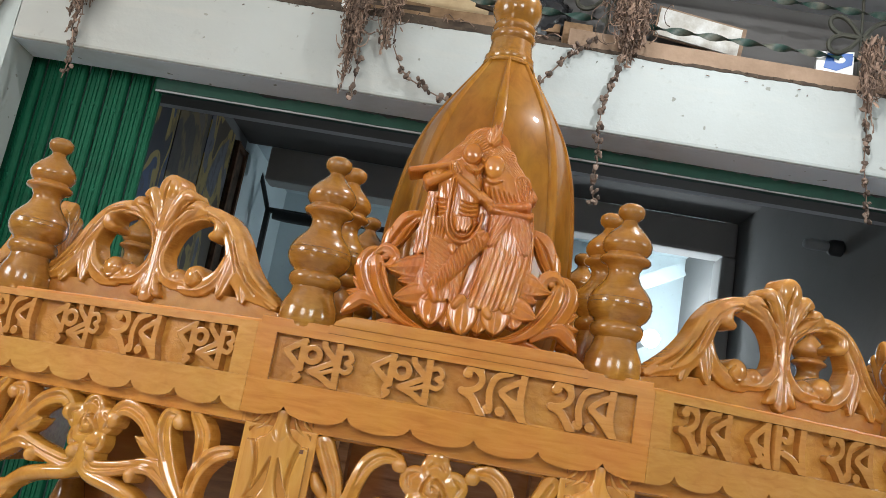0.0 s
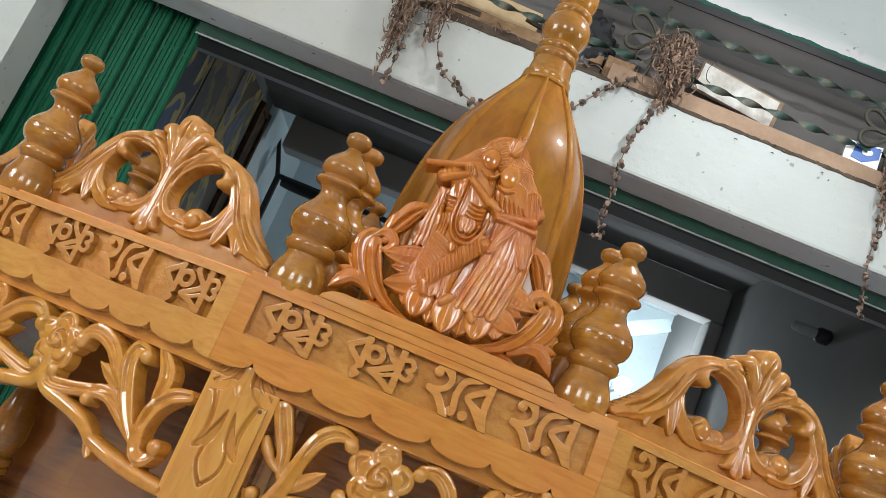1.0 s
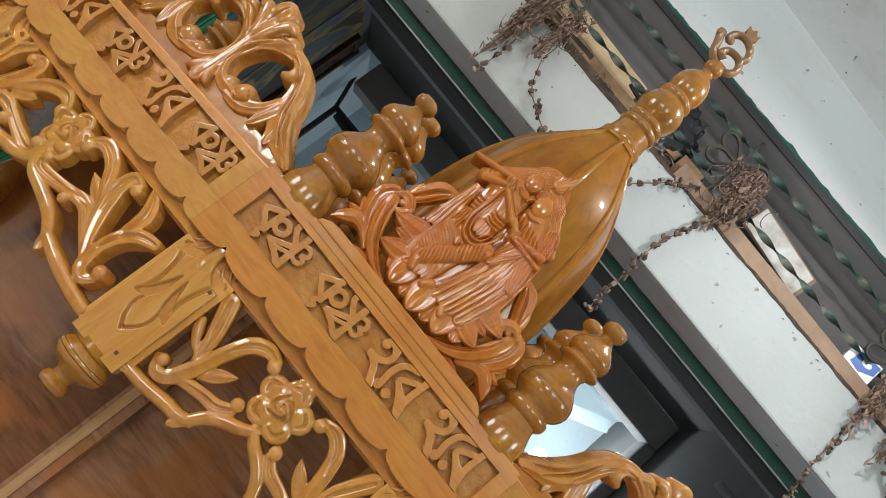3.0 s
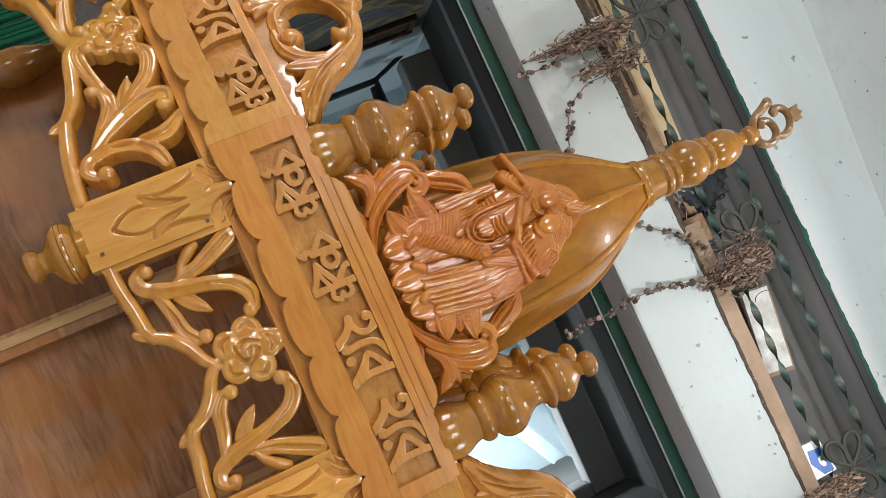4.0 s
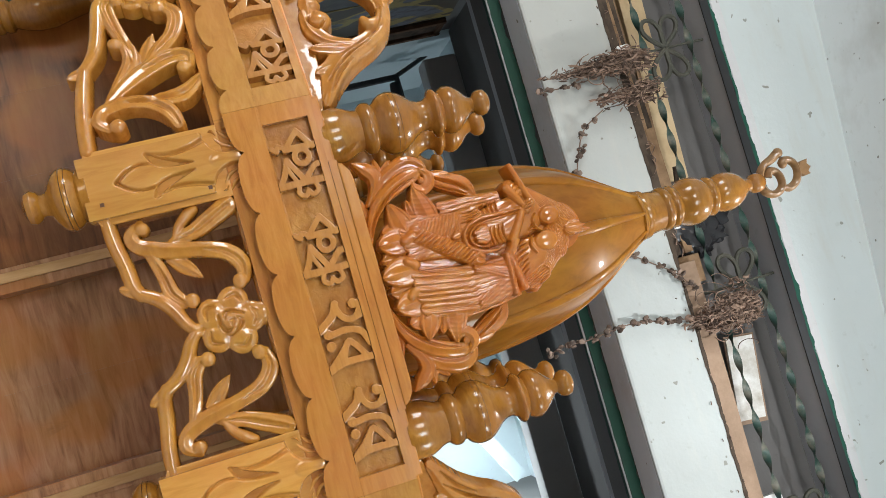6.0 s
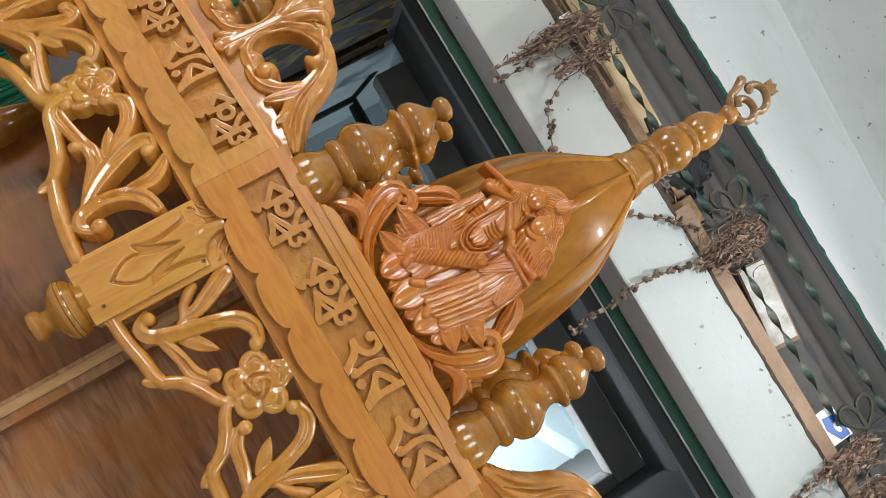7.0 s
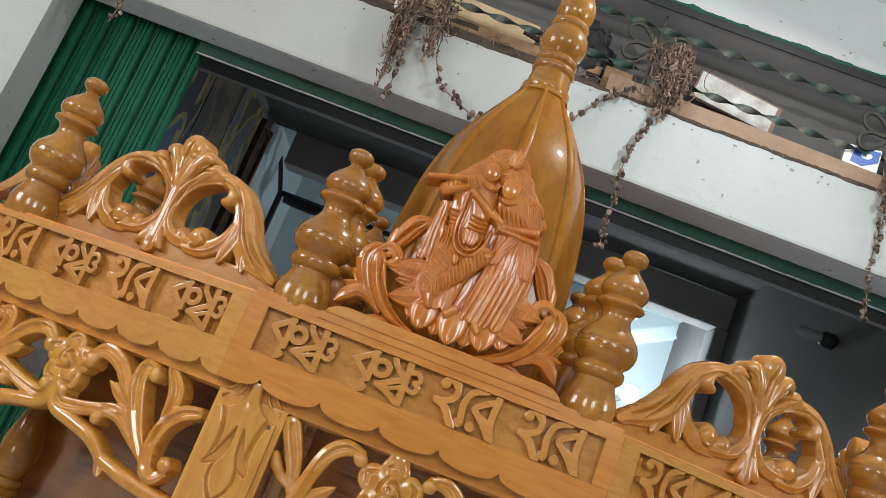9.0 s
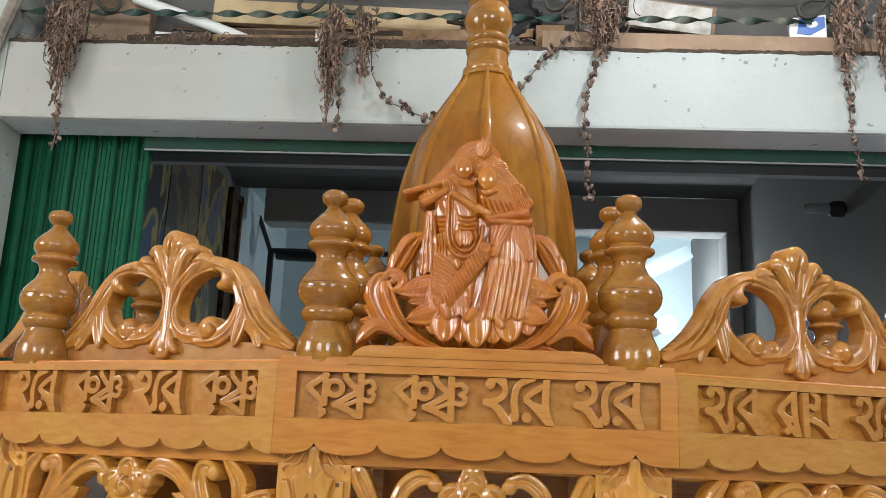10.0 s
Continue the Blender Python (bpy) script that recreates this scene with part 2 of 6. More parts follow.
old_wood = fibrous("old_grey_brown_wood", (0.030, 0.022, 0.017), (0.105, 0.076, 0.055), 14)
brown_stain = fibrous("brown_stained_wood", (0.05, 0.028, 0.018), (0.15, 0.085, 0.055), 14)
pale_plank = fibrous("pale_bamboo_wood", (0.42, 0.30, 0.17), (0.62, 0.47, 0.29), 8)
white_board = fibrous("dirty_white_board", (0.42, 0.38, 0.32), (0.78, 0.78, 0.76), 16)
black_plastic = material("black_plastic_bag", (0.018, 0.018, 0.02), 0.25)
white_plastic = material("white_plastic", (0.75, 0.76, 0.75), 0.4)
blue_print = material("blue_packaging_print", (0.03, 0.12, 0.42), 0.45)
red_print = material("red_packaging_print", (0.5, 0.05, 0.06), 0.45)
black_paint = material("black_painted_frame", (0.015, 0.016, 0.018), 0.5)
dark_fill = material("dark_groove_stain", (0.10, 0.032, 0.006), 0.4, 0, 0.4)
frosted = material("frosted_bulb_glass", (0.34, 0.36, 0.37), 0.35)
lit_bulb = material("lit_bulb_glass", (1, 1, 1), 0.3)
lit_bulb.node_tree.nodes["Principled BSDF"].inputs["Emission Color"].default_value = (0.80, 0.93, 1.0, 1)
lit_bulb.node_tree.nodes["Principled BSDF"].inputs["Emission Strength"].default_value = 60


def poster_paper(name, seed, ground, yellow):
    """Cheap colour print: large yellow shapes with blue patches on a dark ground."""
    m = material(name, ground, 0.5)
    sh = node(m, "ShaderNodeVectorMath")
    sh.operation = "ADD"
    sh.inputs[1].default_value = (seed, seed * 2.3, seed * 0.7)
    link(m, coords(m, (1, 1, 0.6)), sh.inputs[0])
    v = sh.outputs["Vector"]
    c = ramp(m, noise_tex(m, v, 2.5, 1), [(0.40, ground), (0.62, (0.08, 0.062, 0.055))])
    shape = noise_tex(m, v, 4.5, 1, 0.4, 0.8)
    c = mix(m, ramp(m, shape, [(0.47, (0, 0, 0)), (0.48, (yellow,) * 3)]), c, (0.44, 0.33, 0.10))
    c = mix(m, ramp(m, shape, [(0.56, (0, 0, 0)), (0.57, (yellow,) * 3)]), c, (0.06, 0.10, 0.21))
    c = mix(m, ramp(m, noise_tex(m, v, 22.0, 3), [(0.50, (0, 0, 0)), (0.62, (0.6,) * 3)]), c, (0.05, 0.045, 0.05))
    set_colour(m, c)
    return m


poster_a = poster_paper("dark_blue_printed_poster_paper", 1.0, (0.030, 0.034, 0.055), 1.0)
poster_b = poster_paper("yellowed_printed_poster_paper", 6.0, (0.07, 0.052, 0.035), 0.75)
poster_c = poster_paper("grey_brown_poster_paper", 3.0, (0.085, 0.075, 0.072), 0.30)

# ---- building helpers ----
WORLD = {}
SITE = [Matrix()]      # where the part of the place that is being built stands


def at_site(m):
    return SITE[0] @ m


def thing(name, label, category, place=(0, 0, 0), group="", kind=""):
    ob = new(name)
    ob.empty_display_size = 0.05
    WORLD[ob.name] = Matrix.Translation(at_site(Vector(place)))
    ob.matrix_world = WORLD[ob.name]
    return tagged(ob, label, category, group, kind)


def put(name, mesh, m, parent, label=""):
    """Links a mesh at the world pose m, under parent."""
    ob = new(name, mesh)
    m = at_site(m)
    if parent is not None:
        ob.parent = parent
        ob.matrix_basis = WORLD[parent.name].inverted() @ m
    else:
        base = Matrix.Translation(m.translation)
        mesh.transform(base.inverted() @ m)
        ob.matrix_basis = m = base
    WORLD[ob.name] = m
    return tagged(ob, label) if label else ob


def finish(name, bm, mat, smooth=True, angle=40):
    me = bpy.data.meshes.new(name)
    bmesh.ops.recalc_face_normals(bm, faces=bm.faces)
    bm.to_mesh(me)
    bm.free()
    if mat is not None:
        me.materials.append(mat)
    if smooth:
        me.polygons.foreach_set("use_smooth", [True] * len(me.polygons))
        me.set_sharp_from_angle(angle=radians(angle))
    me.update()
    return me


def part(name, bm, mat, parent=None, label="", smooth=True, m=Matrix(), angle=40):
    return put(name, finish(name, bm, mat, smooth, angle), m, parent, label)


def box(bm, x0, x1, y0, y1, z0, z1, m=Matrix(), bevel=0.0):
    vs = [bm.verts.new(m @ Vector((x, y, z))) for x in (x0, x1) for y in (y0, y1) for z in (z0, z1)]
    fs = [bm.faces.new([vs[i] for i in f]) for f in ((0, 1, 3, 2), (4, 6, 7, 5), (0, 4, 5, 1), (2, 3, 7, 6), (0, 2, 6, 4), (1, 5, 7, 3))]
    if bevel:
        es = {e for f in fs for e in f.edges}
        bmesh.ops.bevel(bm, geom=list(es), offset=bevel, segments=2, affect="EDGES", profile=0.6)


def prism(bm, outline, y0, y1, m=Matrix(), bevel=0.0):
    """A flat outline in x and z, given thickness from y0 to y1."""
    a = [bm.verts.new(m @ Vector((x, y0, z))) for x, z in outline]
    b = [bm.verts.new(m @ Vector((x, y1, z))) for x, z in outline]
    n = len(a)
    front = bm.faces.new(a)
    bm.faces.new(b[::-1])
    for i in range(n):
        bm.faces.new((a[i], b[i], b[(i + 1) % n], a[(i + 1) % n]))
    if bevel:
        bmesh.ops.bevel(bm, geom=list(front.edges), offset=bevel, segments=2, affect="EDGES", profile=0.6)


def lathe(bm, profile, segs=28, m=Matrix(), lobes=None):
    """Turns a profile of (radius, height) round the z axis."""
    rings = []
    for r, z in profile:
        ring = []
        for i in range(segs):
            a = 2 * math.pi * i / segs
            k = lobes(a, z) if lobes else 1.0
            ring.append(bm.verts.new(m @ Vector((r * k * math.sin(a), -r * k * math.cos(a), z))))
        rings.append(ring)
    for a, b in zip(rings, rings[1:]):
        for i in range(segs):
            bm.faces.new((a[i], a[(i + 1) % segs], b[(i + 1) % segs], b[i]))
    bm.faces.new(rings[0][::-1])
    bm.faces.new(rings[-1])


def smooth_profile(pts, n=6):
    """Catmull-Rom through (radius, height)."""
    out = []
    for i in range(len(pts) - 1):
        p0, p1, p2, p3 = pts[max(i - 1, 0)], pts[i], pts[i + 1], pts[min(i + 2, len(pts) - 1)]
        for k in range(n):
            t = k / n
            out.append(tuple(0.5 * (2 * b + (c - a) * t + (2 * a - 5 * b + 4 * c - d) * t * t + (3 * b - a - 3 * c + d) * t ** 3) for a, b, c, d in zip(p0, p1, p2, p3)))
    out.append(tuple(pts[-1]))
    return out


def sweep(bm, pts, widths, depth=0.016, y=0.0, m=Matrix(), n=7, keel=1.0, round_end=True):
    """A carved scroll: a rounded, keeled bar along a curve in the x-z plane. widths: half widths at the points."""
    path = smooth_profile([(x, z, w) for (x, z), w in zip(pts, widths)], n)
    sec = [(-1.0, 0.45), (-0.86, -0.25), (-0.45, -0.72 * keel), (0.0, -1.0 * keel), (0.45, -0.72 * keel), (0.86, -0.25), (1.0, 0.45)]
    rings = []
    last = len(path) - 1
    for i, (x, z, w) in enumerate(path):
        xa, za, _ = path[max(i - 1, 0)]
        xb, zb, _ = path[min(i + 1, last)]
        d = math.hypot(xb - xa, zb - za) or 1e-6
        nx, nz = -(zb - za) / d, (xb - xa) / d
        dd = depth * min(1.0, 0.45 + 0.55 * w / max(max(widths), 1e-6))
        rings.append([bm.verts.new(m @ Vector((x + nx * w * s, y + dd * q, z + nz * w * s))) for s, q in sec])
    k = len(sec)
    for a, b in zip(rings, rings[1:]):
        for i in range(k):
            bm.faces.new((a[i], a[(i + 1) % k], b[(i + 1) % k], b[i]))
    bm.faces.new(rings[0][::-1])
    bm.faces.new(rings[-1])


def ball(bm, x, y, z, rx, ry, rz, m=Matrix(), seg=14, ring=9):
    r = bmesh.ops.create_uvsphere(bm, u_segments=seg, v_segments=ring, radius=1.0)
    mm = m @ Matrix.Translation((x, y, z)) @ Matrix.Diagonal((rx, ry, rz, 1))
    bmesh.ops.transform(bm, matrix=mm, verts=r["verts"])


def leaf(bm, x, z, length, width, angle, y, m=Matrix(), depth=0.012, point=1.0):
    """A pointed, keeled petal whose root is at (x, z); angle in degrees from the x axis."""
    c, s = math.cos(radians(angle)), math.sin(radians(angle))
    n = 9
    rows = []
    for i in range(n):
        t = i / (n - 1)
        w = width * (math.sin(math.pi * min(1.0, t * 0.93 + 0.06) ** (0.9 / point)) ** 0.8) if 0 < t < 1 else width * (0.25 if t == 0 else 0.015)
        h = depth * (0.4 + 0.6 * math.sin(math.pi * t))
        row = []
        for q, hh in ((-1, 0.0), (-0.6, 0.75), (0, 0.5), (0.6, 0.75), (1, 0.0)):
            px, pz = length * t, w * q
            row.append(bm.verts.new(m @ Vector((x + c * px - s * pz, y - h * hh, z + s * px + c * pz))))
        row.append(bm.verts.new(m @ Vector((x + c * length * t, y + 0.008, z + s * length * t))))
        rows.append(row)
    for a, b in zip(rows, rows[1:]):
        for i in range(6):
            bm.faces.new((a[i], a[(i + 1) % 6], b[(i + 1) % 6], b[i]))
    bm.faces.new(rows[0][::-1])
    bm.faces.new(rows[-1])


class Carve:
    """A carved board: heights over the x-z plane, built up from strokes, discs and petals, then meshed with a clean edge."""

    def __init__(self, x0, x1, z0, z1, step=0.0018):
        self.step = step
        self.X, self.Z = np.meshgrid(np.arange(x0, x1 + step, step), np.arange(z0, z1 + step, step))
        self.H = np.full(self.X.shape, -1.0)
        self.SD = np.full(self.X.shape, 9.0)

    def window(self, xs, zs, pad):
        x0, z0 = self.X[0, 0], self.Z[0, 0]
        a, b = int((min(xs) - pad - x0) / self.step), int((max(xs) + pad - x0) / self.step) + 2
        c, d = int((min(zs) - pad - z0) / self.step), int((max(zs) + pad - z0) / self.step) + 2
        return slice(max(c, 0), max(d, 0)), slice(max(a, 0), max(b, 0))

    def merge(self, w, d, r, h):
        self.H[w] = np.where(d < 1, np.maximum(self.H[w], h), self.H[w])
        self.SD[w] = np.minimum(self.SD[w], (d - 1) * r)

    def stroke(self, pts, widths, top=0.014, lift=0.012, groove=0.0, n=5):
        path = smooth_profile([(x, z, w) for (x, z), w in zip(pts, widths)], n)
        w = self.window([p[0] for p in path], [p[1] for p in path], max(widths) + 0.006)
        X, Z = self.X[w], self.Z[w]
        if not X.size:
            return
        best, rad, flank = np.full(X.shape, 99.0), np.full(X.shape, 0.01), np.zeros(X.shape)
        for (ax, az, ra), (bx, bz, rb) in zip(path, path[1:]):
            dx, dz = bx - ax, bz - az
            t = np.clip(((X - ax) * dx + (Z - az) * dz) / (dx * dx + dz * dz + 1e-12), 0, 1)
            r = np.maximum(ra + (rb - ra) * t, 0.0006)
            d = np.hypot(X - ax - t * dx, Z - az - t * dz) / r
            better = d < best
            best, rad = np.where(better, d, best), np.where(better, r, rad)
            flank = np.where(better, ((X - ax) * -dz + (Z - az) * dx) / (math.hypot(dx, dz) + 1e-9) / r, flank)
        full = top * np.minimum(1.0, 0.35 + 0.65 * rad / max(widths))
        q = np.clip(best, 0, 1)
        if groove:
            # cut leaf: two slightly hollow facets that meet on a ridge beside the middle
            f = np.clip(flank, -1, 1)
            x = np.where(f > 0.28, (f - 0.28) / 0.72, (0.28 - f) / 1.28)
            body = (1 - 0.36 * x - 0.10 * np.sin(math.pi * x)) * np.sqrt(np.clip(1 - (np.clip(q - 0.84, 0, 1) / 0.16) ** 2, 0, 1))
        else:
            body = np.sqrt(1 - q * q)
        self.merge(w, best, rad, lift + full * body)

    def flat(self, pts, half, h, n=6, edge=0.0009):
        """A raised bar of even height with softened edges."""
        path = smooth_profile(pts, n) if len(pts) > 2 else pts
        best = np.full(self.X.shape, 99.0)
        for (ax, az), (bx, bz) in zip(path, path[1:]):
            dx, dz = bx - ax, bz - az
            t = np.clip(((self.X - ax) * dx + (self.Z - az) * dz) / (dx * dx + dz * dz + 1e-12), 0, 1)
            best = np.minimum(best, np.hypot(self.X - ax - t * dx, self.Z - az - t * dz))
        e = np.clip((half - best) / edge, 0, 1)
        self.H = np.where(best < half, np.maximum(self.H, h - edge * (1 - e) ** 2), self.H)
        self.SD = np.minimum(self.SD, best - half)

    def cut(self, pts, widths, depth, n=5, steep=1.0):
        """A gouged groove."""
        path = smooth_profile([(x, z, w) for (x, z), w in zip(pts, widths)], n)
        w = self.window([p[0] for p in path], [p[1] for p in path], max(widths) + 0.003)
        X, Z = self.X[w], self.Z[w]
        best, rad = np.full(X.shape, 99.0), np.full(X.shape, 0.01)
        for (ax, az, ra), (bx, bz, rb) in zip(path, path[1:]):
            dx, dz = bx - ax, bz - az
            t = np.clip(((X - ax) * dx + (Z - az) * dz) / (dx * dx + dz * dz + 1e-12), 0, 1)
            r = np.maximum(ra + (rb - ra) * t, 0.0005)
            d = np.hypot(X - ax - t * dx, Z - az - t * dz) / r
            better = d < best
            best, rad = np.where(better, d, best), np.where(better, r, rad)
        drop = depth * np.sqrt(rad / max(widths)) * np.clip((1 - best) * steep, 0, 1) ** 0.7
        self.H[w] = np.where((best < 1) & (self.H[w] > 0), np.maximum(self.H[w] - drop, 0.001), self.H[w])

    def disc(self, x, z, rx, rz, top, lift, dent=0.0):
        w = self.window([x - rx, x + rx], [z - rz, z + rz], 0.006)
        X, Z = self.X[w], self.Z[w]
        d = np.hypot((X - x) / rx, (Z - z) / rz)
        h = lift + top * np.sqrt(np.clip(1 - d * d, 0, None)) - dent * np.exp(-(d / 0.45) ** 2)
        self.merge(w, d, min(rx, rz), h)

    def rect(self, x0, x1, z0, z1, h, round_=0.004):
        cx, cz = (x0 + x1) / 2, (z0 + z1) / 2
        sd = np.maximum(np.abs(self.X - cx) - (x1 - x0) / 2, np.abs(self.Z - cz) - (z1 - z0) / 2)
        e = np.clip(-sd / round_, 0, 1)
        self.H = np.where(sd < 0, np.maximum(self.H, h - round_ * (1 - np.sqrt(np.clip(1 - (1 - e) ** 2, 0, 1)))), self.H)
        self.SD = np.minimum(self.SD, sd)

    def petal(self, x, z, tx, tz, width, top, lift, vein=0.004, blunt=0.8):
        """A pointed leaf cut in two hollow facets with a raised rim, from its root to its tip."""
        w = self.window([x, tx], [z, tz], width + 0.008)
        X, Z = self.X[w], self.Z[w]
        dx, dz = tx - x, tz - z
        L = math.hypot(dx, dz)
        t = ((X - x) * dx + (Z - z) * dz) / L ** 2
        o = ((X - x) * -dz + (Z - z) * dx) / L
        tt = np.clip(t, 0, 1)
        half = width * np.sin(math.pi * np.clip(tt * 0.8 + 0.2, 0, 1)) ** blunt + 1e-5
        over = np.maximum(-t, t - 1) * L
        d = np.where((t >= 0) & (t <= 1), np.abs(o) / half, 1 + np.hypot(np.maximum(over, 0), o) / width)
        q = np.clip(d, 0, 1)
        h = lift + top * (0.55 + 0.45 * tt) * (1 - 0.42 * q - 0.14 * np.sin(math.pi * q)) * np.sqrt(np.clip(1 - (np.clip(q - 0.86, 0, 1) / 0.14) ** 2, 0, 1)) + 0.45 * vein * np.exp(-((q - 0.76) / 0.09) ** 2)
        self.merge(w, d, np.minimum(half, 0.02), h)

    def mesh(self, name, mat, y0, y_back, tool=0.0, m=None):
        X, Z, H = self.X, self.Z, self.H
        # sandpaper: soften the steps left by the grid
        on = (H > 0).astype(float)
        total, count = H * on * 2, on * 2
        for dx, dz in ((1, 0), (-1, 0), (0, 1), (0, -1)):
            total, count = total + np.roll(H * on, (dz, dx), (0, 1)), count + np.roll(on, (dz, dx), (0, 1))
        H = np.where(on > 0, total / np.maximum(count, 1), H)
        H = np.where(H > 0, H + tool * np.sin(X * 830 + Z * 310) * np.sin(Z * 690 - X * 140), H)
        pos = H > 0
        cell = pos[:-1, :-1] | pos[1:, :-1] | pos[:-1, 1:] | pos[1:, 1:]
        keep = np.zeros(X.shape, bool)
        keep[:-1, :-1] |= cell
        keep[1:, :-1] |= cell
        keep[:-1, 1:] |= cell
        keep[1:, 1:] |= cell
        gz, gx = np.gradient(self.SD, self.step)
        norm = np.maximum(np.hypot(gx, gz), 1e-6)
        shift = np.where(pos | ~keep, 0.0, np.clip(self.SD, 0, self.step))
        PX, PZ = X - shift * gx / norm, Z - shift * gz / norm
        n = int(keep.sum())
        idx = np.full(X.shape, -1)
        idx[keep] = np.arange(n)
        Y = np.where(pos, y0 - H, y_back - 0.001)
        front = np.stack([PX[keep], Y[keep], PZ[keep]], 1)
        rear = np.stack([PX[keep], np.full(n, y_back), PZ[keep]], 1)
        i, j = np.nonzero(cell)
        a, b, c, d = idx[i, j], idx[i, j + 1], idx[i + 1, j + 1], idx[i + 1, j]
        faces = np.concatenate([np.stack([a, b, c, d], 1), np.stack([d, c, b, a], 1) + n])
        me = bpy.data.meshes.new(name)
        me.from_pydata(np.concatenate([front, rear]).tolist(), [], faces.tolist())
        me.materials.append(mat)
        me.polygons.foreach_set("use_smooth", [True] * len(me.polygons))
        me.set_sharp_from_angle(angle=radians(55))
        me.update()
        return me

# ---- the room ----
def slab(name, dims, mat, label="", category="", bevel=0.0, kind="structure"):
    bm = bmesh.new()
    for d in dims:
        box(bm, *d, bevel=bevel)
    ob = part(name, bm, mat, None, smooth=False)
    return tagged(ob, label, category, "", kind)


X0, X1 = -3.2, 3.6          # the hall's side walls
FACE = 0.924                # front face of the wall with the gate
slab("floor", [(X0, X1, -4.2, 5.4, -0.1, 0.0)], concrete, "dusty grey cement workshop floor", "floor")
slab("wall_west", [(X0 - 0.15, X0, -4.2, -2.1, 0, 3.7), (X0 - 0.15, X0, -0.8, FACE + 0.14, 0, 3.7), (X0 - 0.15, X0, -2.1, -0.8, 3.05, 3.7), (X0 - 0.15, X0, -2.1, -0.8, 0, 2.08)], brown_wall, "plain buff side wall with a high window", "wall")
slab("wall_east", [(X1, X1 + 0.15, -4.2, -1.75, 0, 3.7), (X1, X1 + 0.15, -0.65, FACE + 0.14, 0, 3.7), (X1, X1 + 0.15, -1.75, -0.65, 0, 2.25), (X1, X1 + 0.15, -1.75, -0.65, 3.2, 3.7)], brown_wall, "plain buff side wall with a high window", "wall")
slab("wall_south", [(X0, -2.5, -4.35, -4.2, 0, 3.7), (-1.5, X1, -4.35, -4.2, 0, 2.15), (-2.5, -1.5, -4.35, -4.2, 0.85, 2.15), (-2.5, X1, -4.35, -4.2, 3.35, 3.7), (-0.56, 0.66, -4.35, -4.2, 2.15, 3.35), (-2.5, -1.94, -4.35, -4.2, 2.15, 3.35), (2.04, X1, -4.35, -4.2, 2.15, 3.35)], brown_wall, "plain buff wall with a low hatch and high windows", "wall")
bm = bmesh.new()
box(bm, X0 - X1, X1 - X0, -4.2, FACE + 0.05, 0.0, 0.12)
tagged(part("ceiling", bm, ceiling_paint, None, smooth=False, m=pose(0, 0, 3.285, 0, 5.0, 0)), "pale whitewashed ceiling, slightly tilted", "ceiling", "", "structure")

# the wall with the gate and the loft behind it, laid out in units of its own
WALL, BACK = 1.60, 1.77     # front and rear face
XW, XE, GROUND = -3.85, 4.32, -0.072
SITE[0] = Matrix.Translation((-0.003, FACE, 2.40)) @ Matrix.Diagonal((0.832, 0.832, 0.905, 1)) @ Matrix.Translation((0, -WALL, -2.58))
slab("wall_north_left", [(XW, -1.69, WALL, BACK, GROUND, 3.95)], left_wall_plaster, "grey whitewashed wall beside the gate opening", "wall")
slab("wall_north", [(-1.69, XE, WALL, BACK, 3.20, 3.95)], white_wall, "whitewashed plaster wall with specks of dirt", "wall")
bm = bmesh.new()
box(bm, -1.69, XE, WALL, BACK, 2.580, 2.845, bevel=0.010)
tagged(part("beam", bm, beam_plaster, None, smooth=False), "whitewashed concrete lintel beam over the gate opening", "beam", "", "structure")
slab("trim_beam_soffit", [(-1.69, XE, WALL + 0.012, BACK - 0.002, 2.5796, 2.582)], bounce_lit_soffit, "underside of the beam, paler in place of bounced light", "trim")
# lower edge of the upper wall: dark groove, chipped green line on a pale strip, grey soffit
slab("trim_groove", [(-1.69, XE, WALL - 0.005, WALL + 0.001, 3.187, 3.216)], black_paint, "dark painted groove along the wall edge", "trim")

slab("trim_strip", [(-1.69, XE, WALL - 0.003, WALL, 3.226, 3.256)], grey_soffit, "pale grey strip above the green line", "trim")
slab("trim_soffit", [(-1.69, XE, WALL + 0.002, 1.90, 3.190, 3.1995)], loft_grey, "grey weathered plaster soffit", "trim")
# loft behind the vent opening
slab("loft_floor", [(-1.69, XE, BACK, 2.75, 2.80, 2.845)], dark_plaster, "dusty loft slab over the back room", "floor")
slab("wall_loft", [(-1.69, XE, 1.90, 1.96, 2.845, 3.6)], loft_shade_paint, "loft wall, near black in place of shade", "wall")
slab("loft_ceiling", [(-1.69, XE, 1.97, 2.75, 3.38, 3.44)], loft_shade_paint, "loft ceiling, near black in place of shade", "ceiling")
slab("wall_loft_side", [(-1.84, -1.69, BACK, 2.75, 2.80, 3.95)], loft_grey, "dusty grey loft end wall", "wall")
slab("loft_roof", [(-1.84, XE + 0.15, BACK, 2.80, 3.95, 4.05), (-1.84, XE + 0.15, 2.75, 2.80, 2.80, 3.95)], loft_grey, "grey roof slab and rear wall of the loft", "ceiling")
slab("trim_loft_wire", [(-1.69, XE, 1.886, 1.894, 3.168, 3.178)], strip_grey, "thin pale wire along the loft", "trim")

